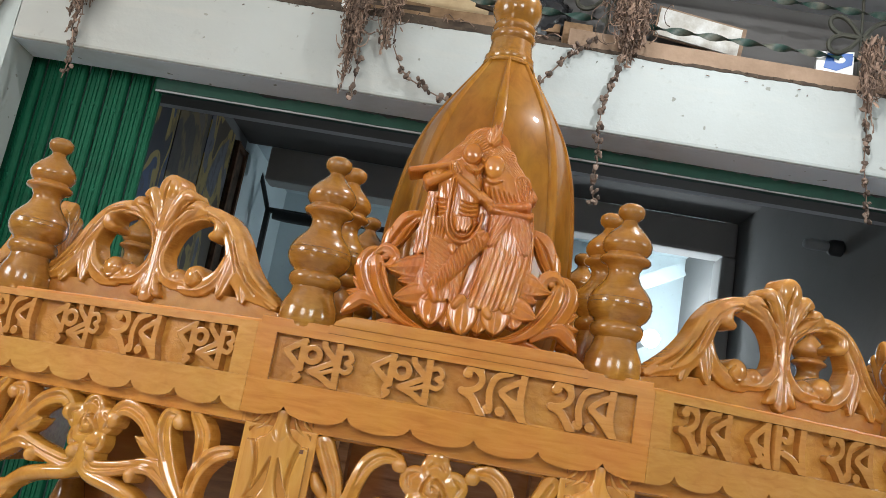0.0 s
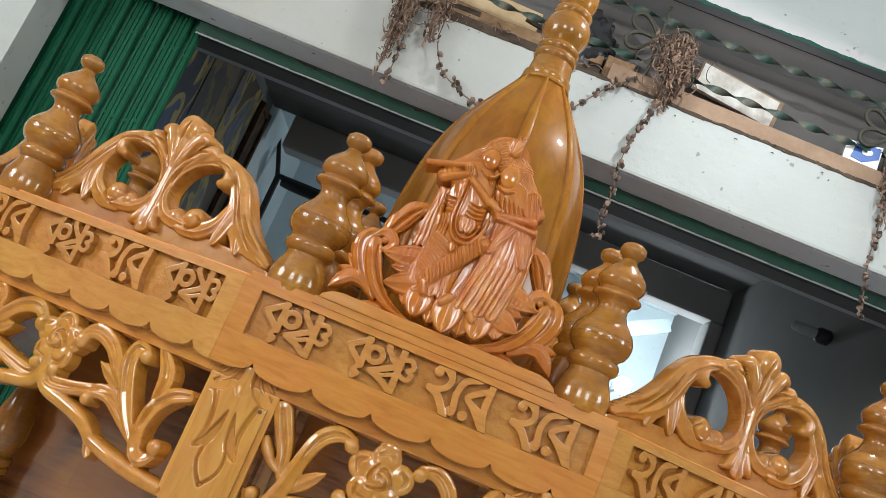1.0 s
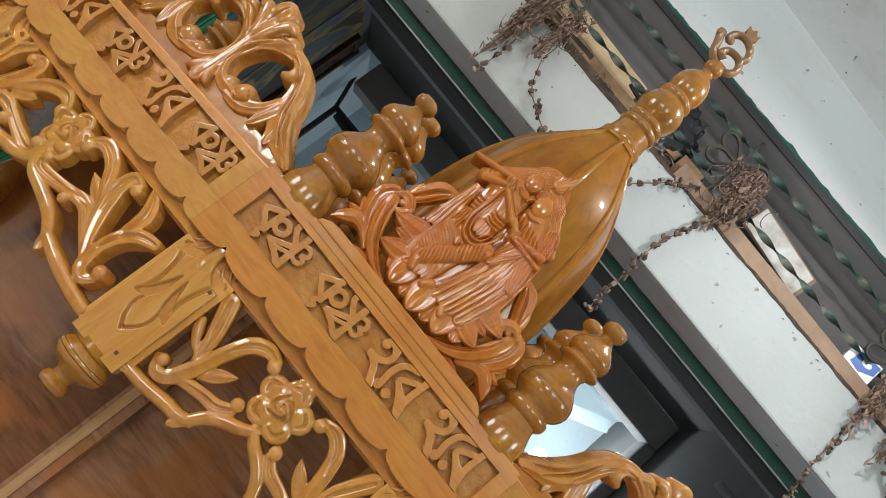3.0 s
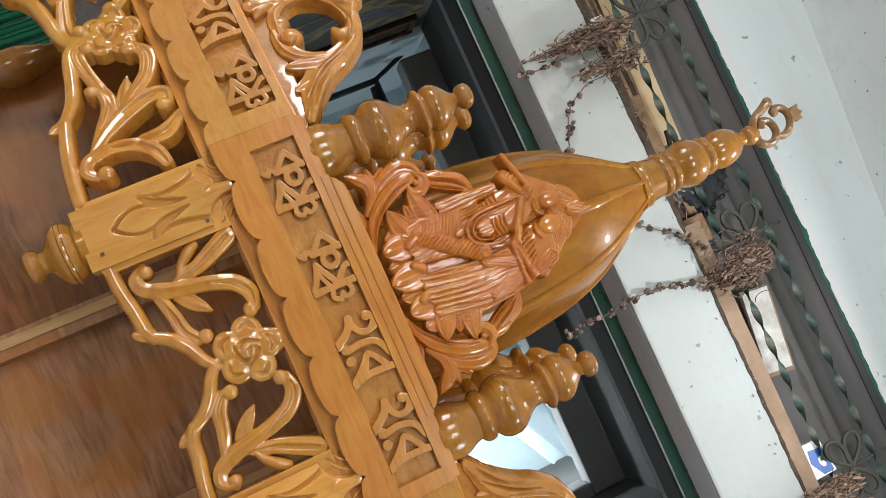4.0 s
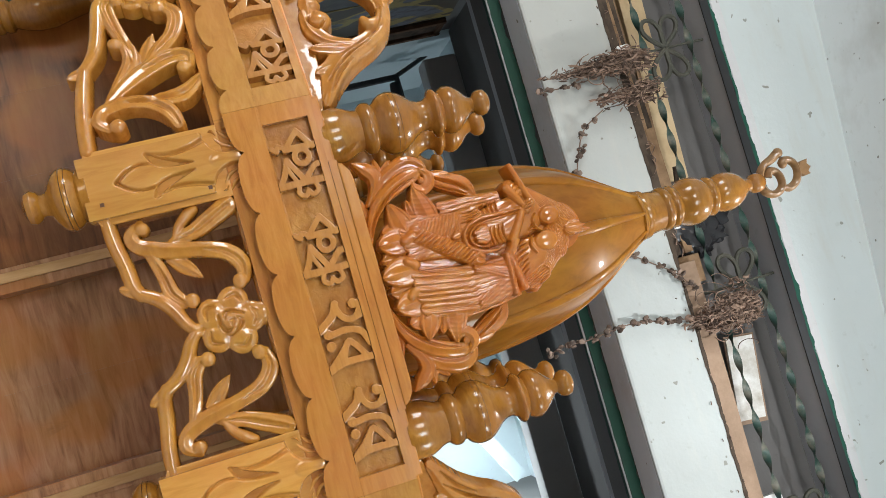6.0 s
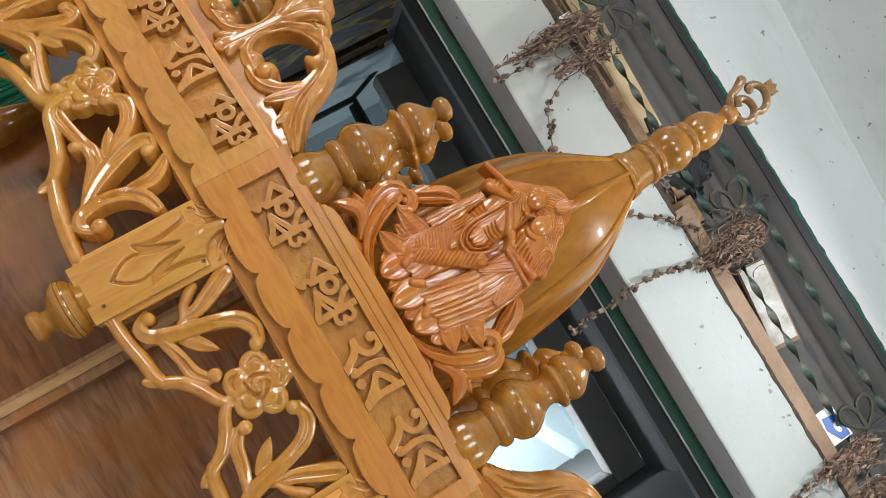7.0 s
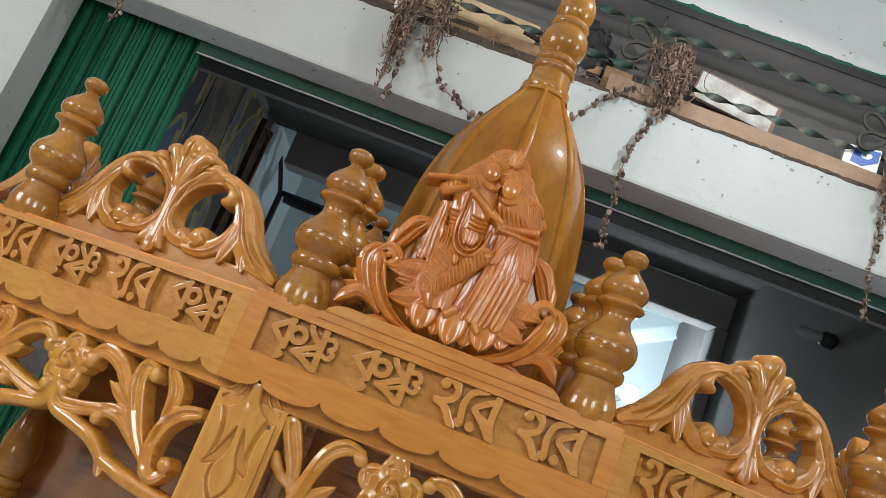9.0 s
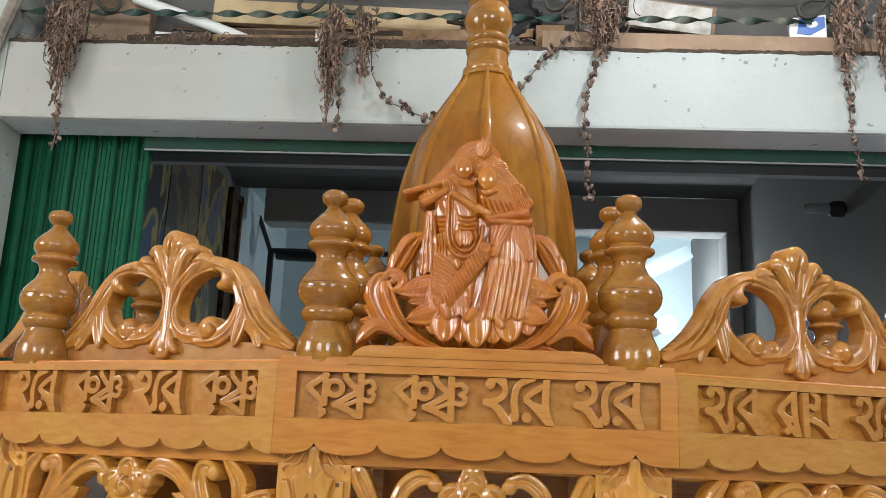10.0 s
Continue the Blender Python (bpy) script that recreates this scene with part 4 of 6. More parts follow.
def bracket_centre(m):
    c = Carve(-0.212, 0.212, 1.256, 1.486, 0.0014)
    for s in (-1, 1):
        def P(*pts):
            return [(s * x, z) for x, z in pts]
        # lower moulding with its points
        c.stroke(P((0.206, 1.276), (0.165, 1.278), (0.120, 1.286), (0.092, 1.289), (0.074, 1.297)), [0.011, 0.012, 0.012, 0.012, 0.010], 0.012, 0.014)
        c.stroke(P((0.078, 1.294), (0.062, 1.320), (0.040, 1.338), (0.016, 1.350), (-0.003, 1.366)), [0.010, 0.012, 0.012, 0.011, 0.008], 0.012, 0.014)
        c.petal(s * 0.078, 1.302, s * 0.093, 1.268, 0.0115, 0.0125, 0.0135, 0.0, 0.5)
        # main scroll
        scroll(c, P((0.182, 1.322), (0.168, 1.305), (0.150, 1.311), (0.136, 1.340), (0.128, 1.372), (0.121, 1.405), (0.108, 1.438), (0.085, 1.456), (0.060, 1.454)), [0.007, 0.010, 0.011, 0.012, 0.011, 0.011, 0.012, 0.012, 0.008], 0.014, 0.014, 0.0015)
        c.disc(s * 0.174, 1.323, 0.011, 0.011, 0.008, 0.020)
        c.disc(s * 0.058, 1.446, 0.012, 0.012, 0.008, 0.020)
        scroll(c, P((0.134, 1.346), (0.146, 1.372), (0.152, 1.398), (0.164, 1.424), (0.180, 1.456)), [0.005, 0.009, 0.011, 0.013, 0.014], 0.014, 0.012, 0.0015)
        c.stroke(P((0.146, 1.366), (0.164, 1.376), (0.180, 1.394), (0.186, 1.406)), [0.005, 0.008, 0.010, 0.007], 0.013, 0.012)
        c.petal(s * 0.124, 1.350, s * 0.078, 1.394, 0.013, 0.012, 0.012)
        scroll(c, P((0.150, 1.316), (0.118, 1.330), (0.092, 1.337), (0.066, 1.342), (0.048, 1.356)), [0.005, 0.009, 0.010, 0.011, 0.009], 0.014, 0.013, 0.0015)
        c.disc(s * 0.047, 1.368, 0.012, 0.012, 0.008, 0.020)
    rose(c, 0.0, 1.417, 0.054)
    c.disc(0.0, 1.466, 0.020, 0.016, 0.010, 0.014)
    c.rect(-0.205, 0.205, 1.466, 1.485, 0.006)
    return put("carved_bracket", c.mesh("carved_bracket", wood_carved, 0.044, 0.052), m, shrine, "pierced carved scrolls with a rose")


def bracket_side(m, d):
    """d: direction of the section away from its joint."""
    R = 0.305
    c = Carve(min(-0.01, d * 0.62), max(0.01, d * 0.62), 1.256, 1.486, 0.0014)
    for s in (1, -1):
        def U(u):
            return d * (u if s > 0 else 2 * R - u)

        def P(*pts):
            return [(U(u), z) for u, z in pts]
        c.stroke(P((0.002, 1.275), (0.055, 1.278), (0.110, 1.286), (0.160, 1.297)), [0.012, 0.013, 0.013, 0.011], 0.012, 0.014)
        c.stroke(P((0.154, 1.294), (0.190, 1.318), (0.235, 1.330), (0.285, 1.340), (0.306, 1.362), (0.304, 1.388)), [0.011, 0.013, 0.013, 0.012, 0.011, 0.008], 0.012, 0.014)
        c.petal(U(0.160), 1.304, U(0.145), 1.268, 0.0120, 0.0125, 0.0135, 0.0, 0.5)
        scroll(c, P((0.032, 1.316), (0.050, 1.302), (0.070, 1.313), (0.077, 1.350), (0.068, 1.385), (0.045, 1.410), (0.016, 1.420)), [0.007, 0.010, 0.011, 0.011, 0.012, 0.012, 0.009], 0.014, 0.014, 0.0015)
        scroll(c, P((0.076, 1.345), (0.072, 1.400), (0.074, 1.438), (0.098, 1.468)), [0.005, 0.011, 0.014, 0.009], 0.014, 0.012, 0.0015)
        scroll(c, P((0.074, 1.312), (0.106, 1.350), (0.130, 1.388), (0.148, 1.430), (0.146, 1.458), (0.126, 1.458)), [0.005, 0.011, 0.014, 0.014, 0.012, 0.009], 0.016, 0.015, 0.0018)
        scroll(c, P((0.080, 1.316), (0.118, 1.346), (0.158, 1.370), (0.190, 1.368), (0.201, 1.350)), [0.005, 0.010, 0.012, 0.011, 0.008], 0.014, 0.013, 0.0015)
        scroll(c, P((0.126, 1.382), (0.164, 1.414), (0.196, 1.446), (0.236, 1.458), (0.263, 1.438)), [0.005, 0.011, 0.013, 0.013, 0.009], 0.015, 0.014, 0.0015)
        scroll(c, P((0.128, 1.380), (0.180, 1.372), (0.232, 1.358), (0.280, 1.352), (0.292, 1.372)), [0.005, 0.009, 0.011, 0.012, 0.009], 0.014, 0.013, 0.0015)
        c.petal(U(0.150), 1.390, U(0.205), 1.415, 0.014, 0.012, 0.012)
        for u, z, r in ((0.035, 1.328, 0.015), (0.123, 1.450, 0.014), (0.196, 1.352, 0.013), (0.258, 1.434, 0.016), (0.284, 1.372, 0.013)):
            c.disc(U(u), z, 0.92 * r, 0.92 * r, 0.010, 0.020)
    rose(c, d * R, 1.420, 0.052)
    c.rect(min(0, d * 2 * R), max(0, d * 2 * R), 1.466, 1.485, 0.006)
    return put("carved_bracket", c.mesh("carved_bracket", wood_carved, 0.044, 0.052), m, shrine, "pierced carved scrolls with a rose")


bracket_centre(section(0))
bracket_side(mL, -1)
bracket_side(mR, 1)


# pierced crests over the side sections
c = Carve(-0.285, 0.285, 1.636, 1.892, 0.0014)
for s in (1, -1):
    def P(*pts):
        return [(s * u, z) for u, z in pts]
    c.stroke(P((0.006, 1.715), (0.014, 1.765), (0.042, 1.799), (0.086, 1.812), (0.128, 1.800), (0.156, 1.768), (0.175, 1.728), (0.205, 1.692), (0.268, 1.662)), [0.009, 0.012, 0.014, 0.014, 0.016, 0.020, 0.024, 0.024, 0.008], 0.020, 0.018, 0.002)
    c.stroke(P((0.098, 1.808), (0.122, 1.797), (0.125, 1.778), (0.112, 1.771)), [0.008, 0.012, 0.013, 0.008], 0.016, 0.026)
    c.stroke(P((0.008, 1.750), (0.014, 1.710), (0.038, 1.684), (0.078, 1.678)), [0.007, 0.010, 0.013, 0.012], 0.018, 0.020, 0.002)
    c.stroke(P((0.152, 1.738), (0.142, 1.702), (0.114, 1.679), (0.078, 1.675)), [0.008, 0.014, 0.017, 0.014], 0.018, 0.020, 0.002)
    c.disc(s * 0.054, 1.690, 0.019, 0.018, 0.016, 0.020)
    c.disc(s * 0.092, 1.696, 0.023, 0.022, 0.019, 0.020)
    # leaf tips that run out over the board
    c.petal(s * 0.168, 1.744, s * 0.152, 1.660, 0.016, 0.012, 0.026, 0.004, 0.55)
    c.petal(s * 0.186, 1.716, s * 0.206, 1.658, 0.016, 0.012, 0.024, 0.004, 0.55)
    c.petal(s * 0.212, 1.690, s * 0.268, 1.656, 0.012, 0.010, 0.022, 0.003, 0.55)
    c.stroke(P((0.012, 1.690), (0.020, 1.664), (0.028, 1.656)), [0.004, 0.010, 0.006], 0.012, 0.030)
    c.stroke(P((0.006, 1.775), (0.020, 1.812), (0.036, 1.838), (0.050, 1.838)), [0.005, 0.013, 0.015, 0.008], 0.016, 0.026)
    c.stroke(P((0.010, 1.768), (0.040, 1.800), (0.064, 1.822), (0.079, 1.818)), [0.005, 0.011, 0.013, 0.007], 0.016, 0.022)
    # gouged veins
    c.cut(P((0.018, 1.790), (0.040, 1.812), (0.062, 1.816)), [0.001, 0.0028, 0.001], 0.009)
    c.cut(P((0.190, 1.730), (0.215, 1.700), (0.250, 1.676)), [0.001, 0.003, 0.001], 0.008)
    c.cut(P((0.050, 1.794), (0.088, 1.806), (0.128, 1.794), (0.158, 1.756), (0.178, 1.712)), [0.001, 0.003, 0.003, 0.0035, 0.002], 0.007)
    c.cut(P((0.006, 1.700), (0.010, 1.740), (0.020, 1.775), (0.040, 1.795)), [0.001, 0.0025, 0.003, 0.001], 0.008)
    c.cut(P((0.026, 1.800), (0.036, 1.822), (0.046, 1.830)), [0.001, 0.003, 0.001], 0.008)
    c.cut(P((0.160, 1.770), (0.184, 1.722), (0.226, 1.676)), [0.001, 0.0030, 0.001], 0.010)
    c.cut(P((0.080, 1.682), (0.094, 1.676), (0.110, 1.690), (0.100, 1.704)), [0.001, 0.0024, 0.0024, 0.001], 0.010)
c.stroke([(0, 1.656), (0, 1.690), (0, 1.760), (0, 1.80)], [0.017, 0.010, 0.009, 0.012], 0.016, 0.026, 0.002)
c.petal(0, 1.704, 0, 1.652, 0.018, 0.012, 0.026, 0.004, 0.55)
c.petal(0, 1.780, 0, 1.868, 0.025, 0.020, 0.026, 0.0, 0.8)
c.disc(0, 1.851, 0.0255, 0.0270, 0.012, 0.032)
c.cut([(-0.006, 1.800), (-0.004, 1.830), (0.002, 1.862)], [0.001, 0.003, 0.001], 0.010)
crest_mesh = c.mesh("crest", wood_crest, 0.092, 0.102)
for place in (mL @ Matrix.Translation((-0.287, 0, 0)), mR @ Matrix.Translation((0.287, 0, 0)),
              Matrix.Translation((cL.x + 0.06, 0.50, -0.012)) @ Matrix.Rotation(radians(90), 4, "Z") @ Matrix.Diagonal((1, 0.6, 1, 1)), Matrix.Translation((cR.x - 0.06, 0.50, -0.012)) @ Matrix.Rotation(radians(-90), 4, "Z") @ Matrix.Diagonal((1, 0.6, 1, 1))):
    put("crest", crest_mesh, place, shrine, "pierced carved crest of leaves and scrolls")

# ribbed dome and its turned finial
DC = Vector((0.003, 0.39, 0.0))
mD = Matrix.Translation(DC)
dome_profile = smooth_profile([(0.968 * r, 1.669 + 0.992 * (z - 1.662)) for r, z in [(0.175, 1.662), (0.186, 1.70), (0.196, 1.79), (0.198, 1.87), (0.191, 1.96), (0.177, 2.05), (0.152, 2.13), (0.121, 2.19), (0.086, 2.245), (0.060, 2.285), (0.054, 2.296)]], 6)


def ribs(a, z):
    q = (a / (2 * math.pi) * 8) % 1.0
    e = min(q, 1 - q)
    ridge = max(0.0, 1 - e / 0.06)
    return 1.0 - 0.040 * math.sin(math.pi * q) ** 0.9 + 0.006 * ridge ** 1.2


bm = bmesh.new()
lathe(bm, dome_profile, 192, mD, ribs)
dome = part("dome", bm, wood_dome, shrine, "eight-ribbed amber varnished dome", angle=60)
for k in range(8):
    # a rib: a low rounded fillet
    bm = bmesh.new()
    mR8 = mD @ Matrix.Rotation(math.pi / 4 * k, 4, "Z")
    rows = []
    for r, z in dome_profile[::2] + [dome_profile[-1]]:
        q = min(1.0, r / 0.15)
        rows.append([bm.verts.new(mR8 @ Vector((0.0125 * x * q, -1.010 * r - y, z))) for x, y in ((-1.0, -0.006), (-0.86, 0.0012), (-0.5, 0.0040), (0.0, 0.0050), (0.5, 0.0040), (0.86, 0.0012), (1.0, -0.006))])
    for a, b in zip(rows, rows[1:]):
        for i in range(6):
            bm.faces.new((a[i], a[i + 1], b[i + 1], b[i]))
    bm.faces.new(rows[0])
    bm.faces.new(rows[-1][::-1])
    part("rib", bm, wood_dome, dome, "rounded varnished rib")
bm = bmesh.new()
lathe(bm, [(0.975 * r, 2.290 + 1.14 * (z - 2.284)) for r, z in [(0.052, 2.284), (0.058, 2.288), (0.058, 2.293), (0.054, 2.297), (0.056, 2.302), (0.0555, 2.306), (0.050, 2.309), (0.047, 2.330), (0.0455, 2.340), (0.049, 2.344), (0.051, 2.350), (0.049, 2.356), (0.044, 2.360), (0.047, 2.364), (0.049, 2.369), (0.047, 2.374),
            (0.043, 2.378), (0.046, 2.384), (0.053, 2.396), (0.0555, 2.410), (0.053, 2.425), (0.046, 2.437), (0.041, 2.442), (0.044, 2.446), (0.046, 2.452), (0.043, 2.458), (0.037, 2.461), (0.040, 2.466), (0.0445, 2.478), (0.0455, 2.492), (0.041, 2.508), (0.032, 2.522), (0.020, 2.533), (0.0145, 2.541),
            (0.015, 2.546), (0.021, 2.551), (0.0235, 2.560), (0.022, 2.570), (0.015, 2.577), (0.008, 2.582), (0.004, 2.584)]], 36, mD)
finial = part("finial", bm, wood_turned, dome, "turned finial")
bm = bmesh.new()
Zo = 2.606
sweep(bm, [(-0.052, Zo + 0.074), (-0.042, Zo + 0.057), (-0.034, Zo + 0.036), (-0.020, Zo + 0.021), (0.001, Zo + 0.014), (0.021, Zo + 0.017), (0.034, Zo + 0.032), (0.034, Zo + 0.052), (0.020, Zo + 0.066), (-0.001, Zo + 0.066), (-0.015, Zo + 0.056), (-0.017, Zo + 0.042), (-0.004, Zo + 0.036)], [0.010, 0.010, 0.009, 0.009, 0.010, 0.010, 0.009, 0.009, 0.009, 0.009, 0.009, 0.010, 0.009], 0.011, 0, mD)
ball(bm, -0.053, -0.001, Zo + 0.076, 0.012, 0.010, 0.012, mD)
sweep(bm, [(0.026, Zo + 0.066), (0.031, Zo + 0.083), (0.022, Zo + 0.102), (0.003, Zo + 0.113), (-0.017, Zo + 0.112), (-0.031, Zo + 0.100), (-0.033, Zo + 0.086), (-0.024, Zo + 0.079)], [0.007, 0.009, 0.009, 0.009, 0.009, 0.009, 0.009, 0.010], 0.011, 0, mD)
ball(bm, -0.026, -0.001, Zo + 0.080, 0.011, 0.010, 0.010, mD)
prism(bm, [(0.005, Zo + 0.115), (0.014, Zo + 0.126), (0.012, Zo + 0.142), (0.004, Zo + 0.133), (-0.004, Zo + 0.147), (-0.012, Zo + 0.134), (-0.023, Zo + 0.143), (-0.021, Zo + 0.126), (-0.013, Zo + 0.116)], -0.007, 0.007, mD, 0.002)
part("finial_emblem", bm, wood_emblem, finial, "small flat carved wooden emblem")

# carved panel in front of the dome: base, scrolls, relief
bm = bmesh.new()
prism(bm, [(-0.200, 1.640), (0.204, 1.640), (0.200, 1.648), (0.186, 1.657), (0.170, 1.660), (-0.166, 1.660), (-0.182, 1.657), (-0.196, 1.648)], -0.004, 0.046, Matrix(), 0.003)
prism(bm, [(-0.206, 1.6275), (0.210, 1.6275), (0.208, 1.641), (-0.204, 1.641)], -0.001, 0.046)
relief_base = part("relief_base", bm, wood_board, shrine, "bevelled base rail of the carving", smooth=False)
for s in (-1, 1):
    c = Carve(min(0, s * 0.235), max(0, s * 0.235), 1.646, 1.870, 0.0011)

    def Q(d, v):
        return (-0.003 + s * 0.921e-3 * d, 1.8422 - 0.949e-3 * (v - 420))

    def swirl(pts, widths, top, lift, groove=0.0):
        c.stroke([Q(*p) for p in pts], [0.00091 * w for w in widths], top, lift, groove)

    def blade(root, tip, w, lift, top=0.012, vein=0.004):
        c.petal(*Q(*root), *Q(*tip), 0.00091 * w, top, lift, vein, 0.6)

    # base leaf, and the leaf that bends down with a point above it
    swirl([(56, 615), (110, 606), (152, 614)], [3, 8, 3], 0.008, 0.008, 0.002)
    blade((158, 566), (207, 569), 10, 0.008)
    swirl([(128, 598), (154, 579), (176, 576), (192, 588), (207, 607)], [5, 10, 13, 12, 2], 0.013, 0.014, 0.002)
    # sheath leaf outside the stem, with two torn points
    blade((172, 552), (200, 521), 10, 0.009)
    blade((166, 566), (199, 541), 10, 0.008)
    swirl([(140, 588), (166, 563), (181, 536), (185, 512), (176, 494), (160, 485)], [4, 11, 13, 13, 10, 4], 0.012, 0.013, 0.002)
    # the stem, with a groove along it
    swirl([(46, 617), (86, 606), (120, 586), (141, 560), (154, 532), (160, 512), (163, 500)], [3, 8, 12, 14, 15, 13, 6], 0.013, 0.020, 0.002)
    c.cut([Q(66, 610), Q(100, 595), Q(128, 568), Q(146, 540), Q(154, 512)], [0.001, 0.0026, 0.0030, 0.0026, 0.001], 0.007)
    # the upper leaf in lobes
    swirl([(156, 494), (143, 470), (132, 448), (120, 428), (98, 413)], [8, 15, 18, 17, 6], 0.014, 0.012, 0.002)
    blade((152, 488), (147, 445), 11, 0.015)
    c.cut([Q(150, 484), Q(138, 462), Q(126, 440), Q(110, 422)], [0.001, 0.0028, 0.0030, 0.001], 0.009)
    c.cut([Q(138, 484), Q(124, 462), Q(114, 442), Q(104, 426)], [0.001, 0.0020, 0.0020, 0.001], 0.007)
    # the tip that curls over the stem
    swirl([(167, 498), (154, 487), (140, 488), (130, 500), (136, 513), (147, 515)], [3, 9, 11, 10, 8, 3], 0.013, 0.024, 0.002)
    c.disc(*Q(147, 500), 0.007, 0.006, 0.006, 0.026)
    put("carved_scroll", c.mesh("carved_scroll", wood_relief, 0.030, 0.036), Matrix(), shrine, "curling acanthus scroll")


def relief_mesh():
    """Two leaning robed shapes over a lotus, as one carving, laid out on a grid of nine tenths of a millimetre."""
    c = Carve(-0.170, 0.165, 1.645, 2.045, 0.0009)
    K = 0.00091
    grid = np.linalg.inv(np.array([[9.213e-4, 2.68e-5], [2.47e-5, -9.494e-4]]))
    dX, dZ = c.X - (-0.0081), c.Z - 1.8422
    U, V = 840 + grid[0, 0] * dX + grid[0, 1] * dZ, 420 + grid[1, 0] * dX + grid[1, 1] * dZ
    whole = (slice(None), slice(None))

    def at(u, v):
        return (-0.0081 + 9.213e-4 * (u - 840) + 2.68e-5 * (v - 420), 1.8422 + 2.47e-5 * (u - 840) + -9.494e-4 * (v - 420))

    def limb(a, b, ra, rb, top, lift, fold=0.0, waves=0.0, along=False, skew=0.0):
        """A rounded bar between two places, with folds across or along it."""
        dx, dz = b[0] - a[0], b[1] - a[1]
        L2 = dx * dx + dz * dz + 1e-9
        t = np.clip(((U - a[0]) * dx + (V - a[1]) * dz) / L2, 0, 1)
        r = ra + (rb - ra) * t
        off = ((U - a[0] - t * dx) * -dz + (V - a[1] - t * dz) * dx) / math.sqrt(L2)
        d = np.hypot(U - a[0] - t * dx, V - a[1] - t * dz) / r
        h = lift + top * np.sqrt(np.clip(1 - d * d, 0, None))
        if fold:
            ph = (t * waves + skew * off / r) if along else (off / r * waves * 0.5 + skew * t)
            h = h + fold * (np.abs(np.sin(math.pi * ph)) - 0.75) * np.clip((1 - d) * 5, 0, 1)
        c.merge(whole, d, r * K, h)

    def cloth(left, right, n, top, lift, fold, hem=0.0, bend=0.0):
        """A fall of cloth between two edges, with n folds running down and a scalloped hem."""
        lu, lv = zip(*left)
        ru, rv = zip(*right)
        a, b = np.interp(V, lv, lu), np.interp(V, rv, ru)
        q = (U - a) / np.maximum(b - a, 1)
        t = np.clip((V - lv[0]) / (lv[-1] - lv[0]), 0, 1)
        p = np.clip(q, 0, 1)
        wave = np.abs(np.sin(math.pi * n * (p + bend * t * t + 0.020 * np.sin(5.0 * p * n / 4 + left[0][0]) + 0.010 * np.sin(7 * t + 9 * p))))
        out = np.maximum.reduce([a - U, U - b, lv[0] - V, V - (lv[-1] - hem + hem * np.sqrt(np.abs(np.sin(math.pi * 0.5 * n * (p + bend * t * t)))))])
        fine = np.abs(np.sin(math.pi * n * 2.4 * (p + bend * t * t + 0.012 * np.sin(11 * p + 3 * t))))
        h = lift + top * np.clip(1 - (2 * q - 1) ** 2, 0, 1) ** 0.4 + fold * (0.72 * wave ** 0.55 + 0.22 * fine - 0.72) * np.clip(-out / 3, 0, 1) * (0.6 + 0.4 * t)
        c.merge(whole, 1 + out / 12, 12 * K, h)

    def line(pts, w, top, lift):
        c.stroke([at(*p) for p in pts], [K * w * 0.6] + [K * w] * (len(pts) - 2) + [K * w * 0.6], top, lift)

    def nick(pts, w, depth):
        c.cut([at(*p) for p in pts], [K * w * 0.3] + [K * w] * (len(pts) - 2) + [K * w * 0.3], depth)

    def leaf_at(a, b, w, top, lift, vein=0.004, blunt=0.8):
        c.petal(*at(*a), *at(*b), K * w, top, lift, vein, blunt)

    # lotus: leaves behind, then the petals in two rows
    leaf_at((790, 500), (701, 517), 23, 0.013, 0.008)
    leaf_at((785, 520), (722, 534), 16, 0.010, 0.006)
    leaf_at((905, 500), (990, 521), 23, 0.013, 0.008)
    leaf_at((915, 520), (968, 540), 16, 0.010, 0.006)
    leaf_at((790, 545), (720, 566), 22, 0.013, 0.012)
    leaf_at((915, 545), (970, 568), 21, 0.013, 0.012)
    for a, b, w, lift in (((770, 555), (768, 590), 18, 0.007), ((818, 560), (816, 604), 20, 0.006), ((872, 565), (872, 606), 20, 0.006), ((930, 560), (935, 590), 18, 0.007),
                          ((789, 548), (788, 603), 27, 0.013), ((842, 550), (844, 612), 28, 0.015), ((898, 552), (901, 604), 26, 0.013)):
        leaf_at(a, b, w, 0.013, lift, 0.002, 0.62)
    # ground that joins the two shapes
    limb((815, 330), (825, 520), 46, 52, 0.004, 0.004)
    limb((880, 340), (890, 520), 46, 50, 0.004, 0.004)
    limb((845, 285), (850, 330), 46, 60, 0.004, 0.004)
    # side veils
    cloth([(752, 372), (745, 430), (741, 486)], [(772, 372), (774, 430), (776, 486)], 4, 0.006, 0.009, 0.005, 6)
    cloth([(930, 385), (934, 430), (936, 494)], [(944, 385), (951, 430), (953, 494)], 3, 0.006, 0.008, 0.005, 6)
    # robe of the first shape, gathered down to one side
    cloth([(766, 415), (768, 470), (748, 548)], [(850, 415), (846, 470), (830, 556)], 8, 0.008, 0.013, 0.0035, 5, -0.45)
    limb((792, 455), (782, 530), 25, 16, 0.006, 0.018, 0.0022, 12, True, 1.2)
    cloth([(786, 520), (776, 545), (764, 562)], [(822, 510), (832, 540), (838, 560)], 6, 0.006, 0.016, 0.005, 6)
    # skirt of the second shape
    cloth([(868, 396), (862, 470), (846, 566)], [(938, 396), (946, 470), (932, 572)], 8, 0.010, 0.015, 0.0065, 9, 0.08)
